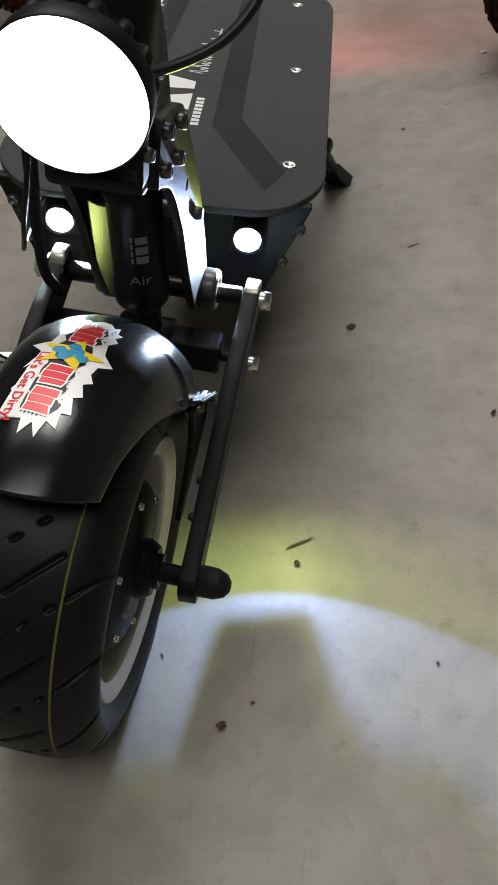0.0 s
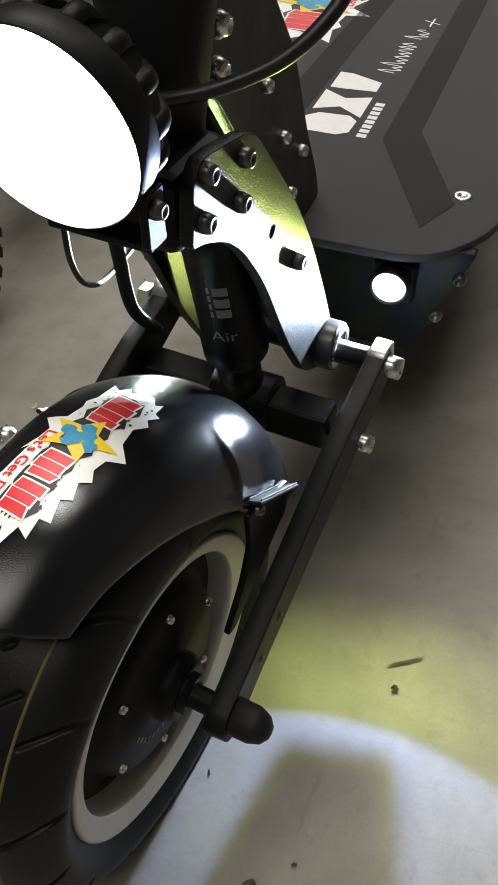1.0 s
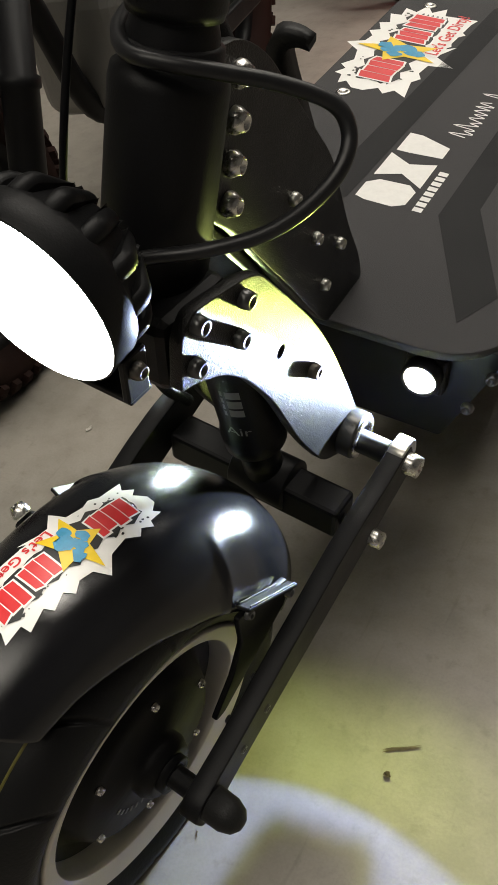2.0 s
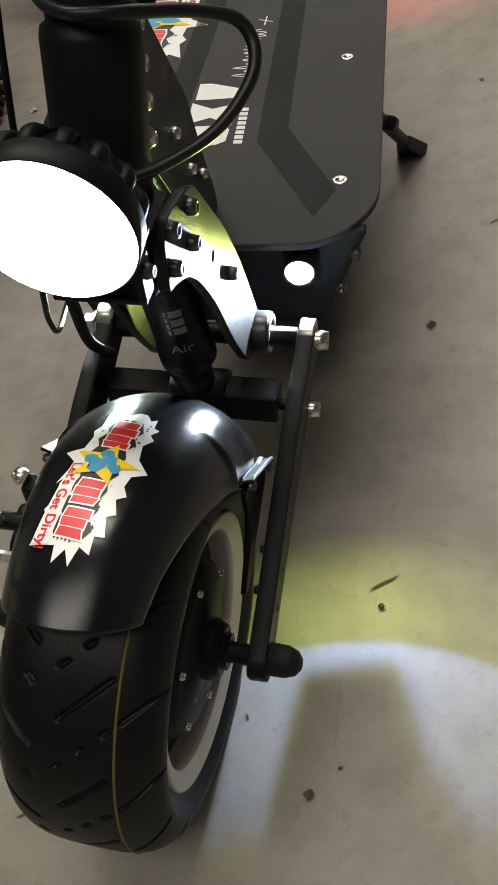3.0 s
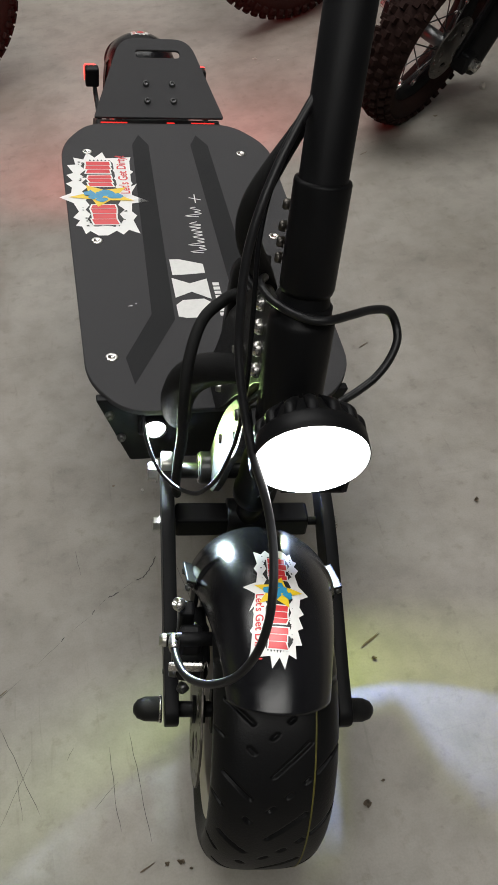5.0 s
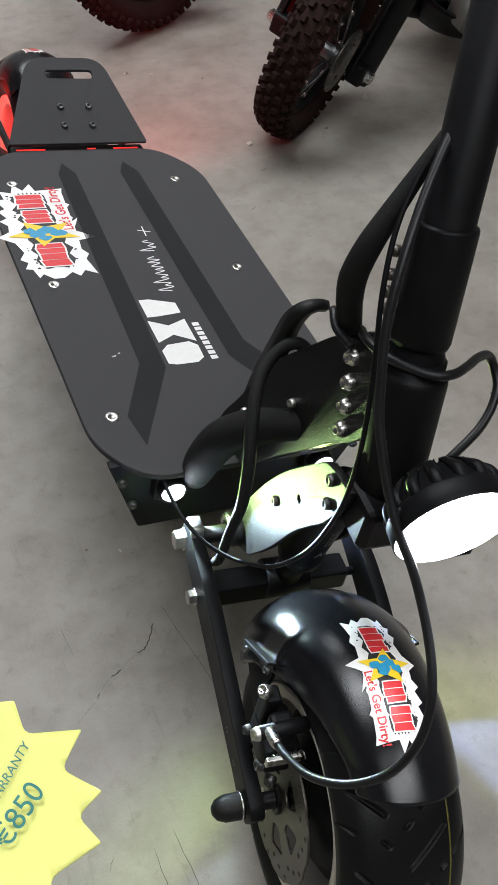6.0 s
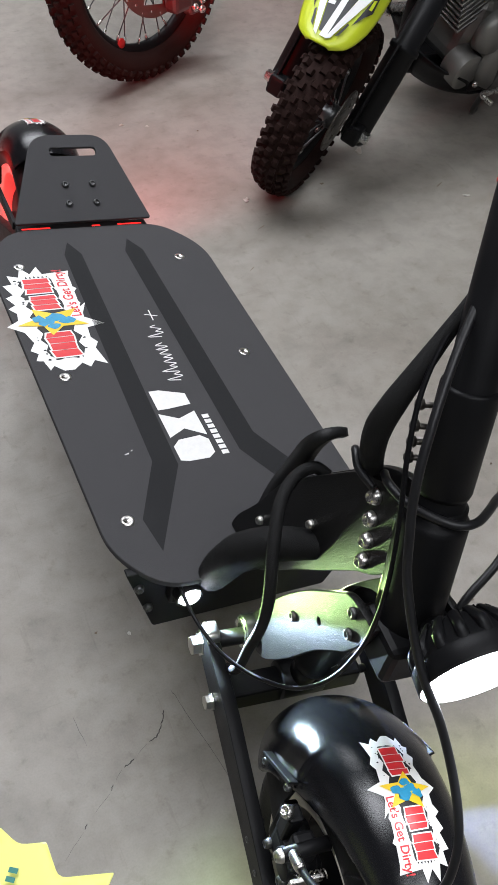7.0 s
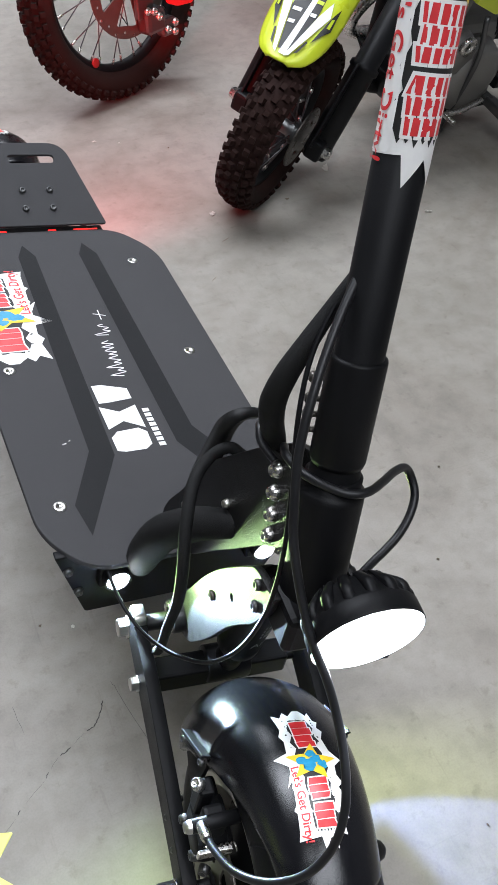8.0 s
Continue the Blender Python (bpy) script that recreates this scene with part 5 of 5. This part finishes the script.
    turned = Matrix.Translation((-0.20, 0, 0)) @ Matrix.Rotation(radians(-25), 4, "Z") @ Matrix.Translation((0.20, 0, 0))  # the fork is steered to one side
    inv = (bike.matrix_world @ turned).inverted()
    part("side_stand", tube([(-0.44, 0.12, 0.40), (-0.46, 0.14, 0.30), inv @ Vector((1.030, 1.362, 0.03)), inv @ Vector((1.062, 1.396, 0.004))], 0.006, 6), DARK_STEEL, bike, "thin steel side stand")
    for s in (1, -1):
        part("shroud", plate(fillet([(-0.22, 0.66), (-0.24, 0.56), (-0.36, 0.44), (-0.47, 0.40), (-0.50, 0.52), (-0.44, 0.64)], 0.02), [], 0.005, 0.001, Matrix.Translation((0, s * 0.12, 0)) @ Matrix(((1, 0, 0, 0), (0, 0, -1, 0), (0, 1, 0, 0), (0, 0, 0, 1)))), NEON, bike, "neon yellow tank shroud")
    part("fuel_tank", box((-0.46, 0, 0.60), (0.30, 0.20, 0.16), 0.05, None, 4), BLACK_COAT, bike)
    part("exhaust_pipe", tube([(-0.40, -0.05, 0.38), (-0.33, -0.07, 0.34), (-0.31, -0.09, 0.26), (-0.38, -0.11, 0.21), (-0.60, -0.12, 0.22), (-0.85, -0.13, 0.36)], 0.014), STEEL, bike)
    # rear wheel and swing arm complete the bike
    part("swing_arm", joined(box((-0.85, 0.08, 0.19), (0.36, 0.02, 0.03), 0.004), box((-0.85, -0.08, 0.19), (0.36, 0.02, 0.03), 0.004)), BLACK_COAT, bike)
    rw = part("rear_wheel", lathe([(0.012, -0.05), (0.03, -0.05), (0.03, 0.05), (0.012, 0.05)], pose(-1.02, 0, R, 90), 24, True), DARK_STEEL, bike)
    part("tyre", knobby(R, 0.075, 0.125, 30, (-1.02, 0, R)), DUSTY_REDLIT_TYRE, rw, "black knobbly off-road tyre")
    part("rim", lathe([(0.110, -0.012), (0.135, -0.02), (0.135, 0.02), (0.110, 0.012)], pose(-1.02, 0, R, 90), 48, True), BLACK_COAT, rw)
    part("handlebar", tube([(-0.33, 0.33, 0.84), (-0.30, 0.18, 0.82), (-0.27, 0.07, 0.76), (-0.27, -0.07, 0.76), (-0.30, -0.18, 0.82), (-0.33, -0.33, 0.84)], 0.011), BLACK_COAT, bike)
    part("triple_clamp", joined(box((-0.205, 0, 0.56), (0.06, 0.23, 0.03), 0.006), box((-0.25, 0, 0.66), (0.06, 0.23, 0.03), 0.006), rod((-0.20, 0, 0.54), (-0.26, 0, 0.70), 0.022), rod((-0.25, 0, 0.67), (-0.27, 0, 0.76), 0.014)), BLACK_COAT, bike)
    part("seat", box((-0.80, 0, 0.66), (0.50, 0.16, 0.08), 0.03, None, 4), RUBBER, bike)
    part("sub_frame", joined(tube([(-0.55, 0.07, 0.30), (-0.66, 0.07, 0.45), (-0.95, 0.06, 0.64)], 0.012), tube([(-0.55, -0.07, 0.30), (-0.66, -0.07, 0.45), (-0.95, -0.06, 0.64)], 0.012)), BLACK_COAT, bike)
    for ob in bike.children:
        if ob.name.split(".")[0] in ("down_tube", "engine", "skid_plate", "foot_peg", "gear_lever", "side_stand", "shroud", "fuel_tank", "exhaust_pipe", "swing_arm", "rear_wheel", "seat", "sub_frame"):
            ob.matrix_local = turned @ ob.matrix_basis
    return bike


def bike_body(bike, R, base):
    """Frame, engine, tank, seat and rear wheel of a bike; all of it lies behind the fork."""
    top = R + 0.62
    part("frame", joined(tube([(-0.30, 0, R + 0.55), (-0.38, 0, R + 0.25), (-0.46, 0, R + 0.02), (-0.56, 0, R - 0.04), (-0.82, 0, R - 0.03)], 0.020), tube([(-0.30, 0, R + 0.55), (-0.62, 0, R + 0.48), (-base + 0.05, 0, R + 0.58)], 0.018), box((-base + 0.20, 0.075, R), (0.44, 0.020, 0.040), 0.006), box((-base + 0.20, -0.075, R), (0.44, 0.020, 0.040), 0.006)), BLACK_COAT, bike, "black tubular frame with its swing arm")
    part("engine", joined(box((-0.66, 0, R + 0.08), (0.30, 0.22, 0.22), 0.04, None, 4), box((-0.58, 0, R + 0.25), (0.14, 0.14, 0.20), 0.02, None, 3)), ENGINE, bike, "cast grey engine block")
    part("fuel_tank", box((-0.50, 0, top - 0.02), (0.34, 0.22, 0.18), 0.06, None, 4), BLACK_COAT, bike)
    part("seat", box((-0.88, 0, top + 0.02), (0.56, 0.15, 0.08), 0.03, None, 4), RUBBER, bike)
    part("handlebar", tube([(-0.42, 0.36, top + 0.20), (-0.38, 0.18, top + 0.18), (-0.34, 0.07, top + 0.10), (-0.34, -0.07, top + 0.10), (-0.38, -0.18, top + 0.18), (-0.42, -0.36, top + 0.20)], 0.012), BLACK_COAT, bike)
    rw = part("rear_wheel", lathe([(0.012, -0.05), (0.03, -0.05), (0.03, 0.05), (0.012, 0.05)], pose(-base, 0, R, 90), 24, True), DARK_STEEL, bike)
    part("tyre", knobby(R, 0.090, R - 0.06, 34, (-base, 0, R)), DUSTY_REDLIT_TYRE, rw, "black knobbly off-road tyre")
    part("rim", lathe([(R - 0.085, -0.012), (R - 0.058, -0.02), (R - 0.058, 0.02), (R - 0.085, 0.012)], pose(-base, 0, R, 90), 48, True), BLACK_COAT, rw)


def tall_bike(m, label, R, rim, rim_mat, disc_side, red_guard):
    """A larger dirt bike of which the front end comes into view."""
    bike = thing("dirt_bike", m, label, "motorbike", "dirt bikes")
    wh = spoked_wheel(bike, R, 0.075, rim, rim_mat, "large wire-spoked front wheel with a knobbly tyre", disc_side, 32, 0.116)
    fork_legs(bike, R, 0.082, radians(26), 0.62, red_guard)
    y = disc_side * 0.072
    part("brake_caliper", joined(box((-0.040, y, 0.175), (0.060, 0.040, 0.055), 0.010), box((-0.085, y, 0.150), (0.045, 0.030, 0.040), 0.008), box((-0.020, y, 0.215), (0.050, 0.014, 0.060), 0.003)), DARK_STEEL, bike, "front brake caliper with bright bolts")
    for dx, dz in ((-0.010, 0.205), (-0.045, 0.185), (-0.095, 0.160), (-0.070, 0.150), (-0.092, 0.140), (-0.030, 0.200)):
        part("caliper_bolt", screw_mesh(0.009, 0.007), STEEL, bike, m=facing((dx, y + disc_side * 0.020, dz), (0, disc_side, 0)))
    part("caliper_guard", plate(fillet([(-0.075, 0.205), (-0.085, 0.285), (-0.150, 0.295), (-0.175, 0.225), (-0.165, 0.185), (-0.110, 0.190)], 0.012), [], 0.006, 0.001, Matrix.Translation((0, disc_side * 0.088, 0)) @ Matrix(((1, 0, 0, 0), (0, 0, -1, 0), (0, 1, 0, 0), (0, 0, 0, 1)))), red_guard, bike, "guard plate beside the wheel")
    part("reflector", lathe([(0, 0.003), (0.010, 0.003), (0.012, 0), (0, 0)], facing(Vector((0.5 * rim, 0, R - 0.80 * rim)) + Vector((0, disc_side * 0.014, 0)), (0, disc_side, 0)), 20), RED_PAINT, wh, "small red wheel reflector")
    rows = []
    for x, z, w, sag in ((0.30, 2 * R + 0.06, 0.03, 0.006), (0.24, 2 * R + 0.10, 0.055, 0.014), (0.10, 2 * R + 0.14, 0.065, 0.022), (-0.05, 2 * R + 0.15, 0.062, 0.028), (-0.22, 2 * R + 0.13, 0.055, 0.03)):
        rows.append([(x, w, z - sag), (x, w * 0.5, z - sag * 0.2), (x, -w * 0.5, z - sag * 0.2), (x, -w, z - sag)])
    part("front_mudguard", shell(rows), BLACK_COAT, bike)
    part("triple_clamp", joined(box((-0.27, 0, R + 0.50), (0.06, 0.22, 0.035), 0.006), box((-0.315, 0, R + 0.60), (0.06, 0.22, 0.035), 0.006), rod((-0.26, 0, R + 0.48), (-0.32, 0, R + 0.63), 0.024)), BLACK_COAT, bike)
    bike_body(bike, R, 1.30)
    return bike


neon_bike()
tall_bike(pose(0.441, 1.840, 0, 0, 0, 207) @ pose(0, 0, 0, 4), "larger dirt bike whose spoked wheel glows red from the tail lamps", 0.260, 0.192, BLACK_COAT, 1, RED_PAINT)
tall_bike(pose(-0.425, 1.670, 0, 0, 0, 15) @ pose(0, 0, 0, -3), "dirt bike with a red rim and knobbly tyre", 0.245, 0.180, RED_PAINT, 1, BLACK_COAT)


def small_bike(front, back):
    """A small bike parked alongside, of which the tyres show at the edge of the view."""
    d = Vector(back) - Vector(front)
    turn = math.degrees(math.atan2(-d.y, -d.x))
    bike = thing("dirt_bike", pose(front[0], front[1], 0, 0, 0, turn), "small black dirt bike with knobbly tyres parked alongside", "motorbike", "dirt bikes")
    R, base = 0.18, d.length
    spoked_wheel(bike, R, 0.075, 0.120, BLACK_COAT, "small front wheel with a knobbly tyre", 1, 20, 0.06)
    fork_legs(bike, R, 0.080, radians(24), 0.40)
    rw = part("rear_wheel", lathe([(0.012, -0.05), (0.03, -0.05), (0.03, 0.05), (0.012, 0.05)], pose(-base, 0, R, 90), 24, True), DARK_STEEL, bike)
    part("tyre", knobby(R, 0.080, 0.125, 30, (-base, 0, R)), DUSTY_REDLIT_TYRE, rw, "black knobbly off-road tyre")
    part("rim", lathe([(0.110, -0.012), (0.135, -0.02), (0.135, 0.02), (0.110, 0.012)], pose(-base, 0, R, 90), 48, True), BLACK_COAT, rw)
    part("frame", joined(tube([(-0.17, 0, 0.52), (-0.25, 0, 0.36), (-0.34, 0, 0.18), (-0.55, 0, 0.16)], 0.016), tube([(-0.17, 0, 0.50), (-0.40, 0, 0.44), (-base + 0.02, 0, 0.48)], 0.016), box((-base + 0.14, 0.065, 0.18), (0.30, 0.016, 0.03), 0.004), box((-base + 0.14, -0.065, 0.18), (0.30, 0.016, 0.03), 0.004)), BLACK_COAT, bike)
    part("engine", box((-0.42, 0, 0.26), (0.20, 0.16, 0.17), 0.03, None, 4), ENGINE, bike)
    part("seat", box((-0.58, 0, 0.50), (0.40, 0.14, 0.06), 0.025, None, 4), RUBBER, bike)
    part("triple_clamp", box((-0.175, 0, 0.55), (0.05, 0.20, 0.03), 0.006), BLACK_COAT, bike)


small_bike((-0.468, 0.400, 0), (-0.590, 1.165, 0))

# ---- price card ----
def price_card():
    c = Vector((-0.300, 0.0, 0.335))
    card = thing("price_card", Matrix.Translation(c) @ pose(0, 0, 0, 2, -3, 0), "starburst price card of pale yellow fluorescent card with green handwriting", "sign")
    tips = [(16.2, 0.103), (47.8, 0.0913), (70.1, 0.098), (96, 0.096), (122, 0.098), (148, 0.095), (173, 0.097), (199, 0.098), (225, 0.096), (250, 0.097), (276, 0.095), (302, 0.098), (333.4, 0.1005), (351.5, 0.1007)]
    notches = {0: (33.3, 0.0750), 1: (60.1, 0.0858), 12: (343.6, 0.0838), 13: (366.2, 0.0795)}
    out = []
    for k, (a, r) in enumerate(tips):
        b = tips[(k + 1) % len(tips)][0] + (360 if k == len(tips) - 1 else 0)
        out.append((r * math.cos(radians(a)), r * math.sin(radians(a))))
        mid, deep = notches.get(k, (0.5 * (a + b) - 2, 0.076))
        out.append((deep * math.cos(radians(mid)), deep * math.sin(radians(mid))))
    out = fillet(out, [0.0015 if k % 2 == 0 else 0.006 for k in range(len(out))], 3)
    board = flat(out, 0.0, lambda u, v, k: Vector((u, v, 0.6 * (u * u + v * v) * math.sin(3 * math.atan2(v, u)) * 0.5)), 0.01)
    bmesh.ops.solidify(board, geom=board.faces[:], thickness=0.0008)
    part("card", board, CARD_PALE, card, "spiky pale yellow card")

    def line(text, size, x, y, turn, slant=0.25):
        m = Matrix.Translation((x, y, 0.004)) @ Matrix.Rotation(radians(turn), 4, "Z") @ Matrix(((1, slant, 0, 0), (0, 1.15, 0, 0), (0, 0, 1, 0), (0, 0, 0, 1)))
        return part("handwriting", words(text, size, m), INK, card, "green marker handwriting")

    line("\u20ac850", 0.0190, 0.0468, -0.0103, 40, 0.1)
    line("WARRANTY", 0.0083, 0.0463, 0.0172, 45)
    line("YEAR", 0.0098, 0.0170, -0.0113, 38)
    line("TYRES", 0.0103, 0.0252, 0.0188, 53)
    bars = Matrix.Translation((0.0305, 0.0505, 0.004)) @ Matrix.Rotation(radians(55), 4, "Z")
    part("handwriting", joined(*[moved(box((k * 0.006 - 0.009, 0, 0), (0.0035, 0.0065, 0.0004), 0), bars) for k in range(4)]), INK, card)
    inv = card.matrix_world.inverted()
    feet = [inv @ Vector(p) for p in ((-0.36, -0.05, 0.003), (-0.30, 0.05, 0.003), (-0.42, 0.03, 0.003))]
    part("wire_stand", joined(tube([(-0.01, 0.0, -0.001), (-0.03, 0, -0.05), (-0.055, 0.005, -0.32)], 0.0018, 6, 8), *[tube([(-0.055, 0.005, -0.315), f], 0.002, 2, 8) for f in feet]), STEEL, card, "thin wire stand under the card")


price_card()


# ---- litter and cracks on the floor ----
def scrap(name, x, y, size, turn, material, label, curl=0.3, long=1.0):
    """A curled dry scrap, uneven at its edge."""
    rng = random.Random(int(x * 1000) * 7 + int(y * 1000))
    ob = thing(name, pose(x, y, 0.0006, 0, 0, turn), label, "litter")
    bm = bmesh.new()
    n = 12
    mid = bm.verts.new((0, 0, 0.0004))
    ring = []
    for k in range(n):
        a = 2 * math.pi * k / n
        r = 0.82 * size * rng.uniform(0.45, 1.05)
        ring.append(bm.verts.new((r * math.cos(a) * long, r * math.sin(a), 0.0003 + curl * size * rng.uniform(0, 1))))
    for k in range(n):
        bm.faces.new((mid, ring[k], ring[(k + 1) % n]))
    bmesh.ops.solidify(bm, geom=bm.faces[:], thickness=0.0004)
    part("flake", bm, material, ob)


scrap("twig_scrap", 0.143, 0.118, 0.0030, 30, DEBRIS, "thin dark dry leaf sliver on the concrete", 0.15, 7.5)
for x, y, s in ((0.141, 0.094, 0.0042), (0.192, 0.443, 0.0075), (0.089, -0.064, 0.0058), (-0.174, -0.122, 0.0055), (0.332, 0.285, 0.0055), (-0.106, -0.080, 0.004)):
    scrap("leaf_scrap", x, y, s, 40 * s * 1000, DEBRIS, "small curled brown leaf scrap on the concrete", 0.5, 1.3)
for x, y, s in ((0.111, -0.044, 0.0026), (-0.131, 0.427, 0.0026), (0.395, 0.324, 0.0035), (0.488, 0.473, 0.003), (0.254, -0.008, 0.0022), (0.599, 1.251, 0.005), (-0.304, 0.592, 0.002), (0.443, 1.546, 0.004), (0.278, 0.961, 0.004)):
    scrap("dirt_crumb", x, y, s, 77 * s * 1000, DEBRIS, "tiny dark crumb of dirt on the concrete", 0.5, 1.2)
for x, y, s, l in ((0.433, 1.254, 0.010, 1.2), (0.730, 1.338, 0.011, 2.2), (0.297, 1.633, 0.006, 1.2), (0.347, 1.607, 0.005, 1.3), (-0.093, 0.410, 0.004, 1.2), (-0.317, 0.341, 0.005, 1.4), (-0.499, 1.181, 0.012, 1.5), (0.85, 1.10, 0.006, 2.5)):
    scrap("paper_scrap", x, y, s, 55 * s * 1000, PALE_DEBRIS, "small pale scrap of paper on the concrete", 0.3, l)
for x, y, l, turn in ((-0.365, 0.920, 0.022, -40), (0.273, 0.616, 0.020, 28), (0.354, 1.044, 0.020, 38), (0.422, 1.157, 0.020, 25), (0.034, 0.0, 0.006, -60), (0.819, 1.157, 0.03, 30), (-0.288, 0.143, 0.022, 35)):
    scrap("straw_scrap", x, y, 0.0016, turn, DEBRIS, "thin dark straw on the concrete", 0.3, l / 0.0016 * 0.7)


def crack(points, wide):
    """A fine dark crack, its width uneven."""
    rng = random.Random(4)
    jag = 0.0007
    pts = []
    for a, b in zip(points, points[1:]):
        for k in range(5):
            t = k / 5
            pts.append(Vector((a[0] + (b[0] - a[0]) * t + rng.uniform(-1, 1) * jag, a[1] + (b[1] - a[1]) * t + rng.uniform(-1, 1) * jag, 0.0007)))
    bm = bmesh.new()
    last = None
    for i, p in enumerate(pts):
        d = (pts[min(i + 1, len(pts) - 1)] - pts[max(i - 1, 0)]).normalized()
        w = wide * rng.uniform(0.45, 0.85) * 0.5 * (0.3 if i in (0, len(pts) - 1) else 1)
        side = Vector((-d.y, d.x, 0)) * w
        now = (bm.verts.new(p + side), bm.verts.new(p - side))
        if last:
            bm.faces.new((last[0], now[0], now[1], last[1]))
        last = now
    part("crack", bm, CRACK, bpy.data.objects["floor"])


CRACK = surface("crack_dirt", (0.05, 0.045, 0.04), 0.9, vary=0.4, scale=90)
for run in ([(-0.088, 0.297), (-0.094, 0.285), (-0.101, 0.275), (-0.108, 0.268), (-0.120, 0.265)], [(-0.139, 0.254), (-0.147, 0.250), (-0.155, 0.248)], [(-0.170, 0.235), (-0.176, 0.227)], [(-0.209, 0.205), (-0.215, 0.198)]):
    crack(run, 0.0020)
for run in ([(-0.072, 0.318), (-0.069, 0.304), (-0.048, 0.190), (-0.035, 0.120)], [(-0.120, 0.265), (-0.139, 0.254)], [(-0.155, 0.248), (-0.170, 0.235)], [(-0.176, 0.227), (-0.209, 0.205)], [(-0.215, 0.198), (-0.250, 0.170)]):
    crack(run, 0.0005)
crack([(-0.334, 0.123), (-0.322, 0.131), (-0.308, 0.141)], 0.0030)
for run in ([(-0.167, 0.056), (-0.166, -0.003), (-0.162, -0.046)], [(-0.144, 0.068), (-0.138, 0.0), (-0.132, -0.070)], [(-0.286, 0.104), (-0.263, 0.044), (-0.240, -0.016)], [(-0.268, 0.044), (-0.262, -0.017)],
            [(-0.239, -0.099), (-0.234, -0.166)], [(-0.189, 0.331), (-0.184, 0.279)], [(-0.156, -0.142), (-0.191, -0.160)], [(-0.187, -0.008), (-0.155, 0.021)], [(-0.251, 0.061), (-0.299, -0.030)], [(-0.214, 0.050), (-0.204, 0.067)],
            [(-0.310, 0.122), (-0.250, 0.170)]):
    crack(run, 0.0007)
scrap("straw_scrap", -0.139, -0.078, 0.0014, 22, DEBRIS, "thin dark straw on the concrete", 0.3, 11.0)
scrap("dirt_crumb", -0.120, -0.079, 0.0032, 40, DEBRIS, "tiny dark crumb of dirt on the concrete", 0.5, 1.2)
scrap("dirt_crumb", -0.097, -0.088, 0.0022, 10, DEBRIS, "tiny dark crumb of dirt on the concrete", 0.5, 1.2)
scrap("dirt_crumb", -0.260, -0.089, 0.0024, 70, DEBRIS, "tiny dark crumb of dirt on the concrete", 0.5, 1.6)
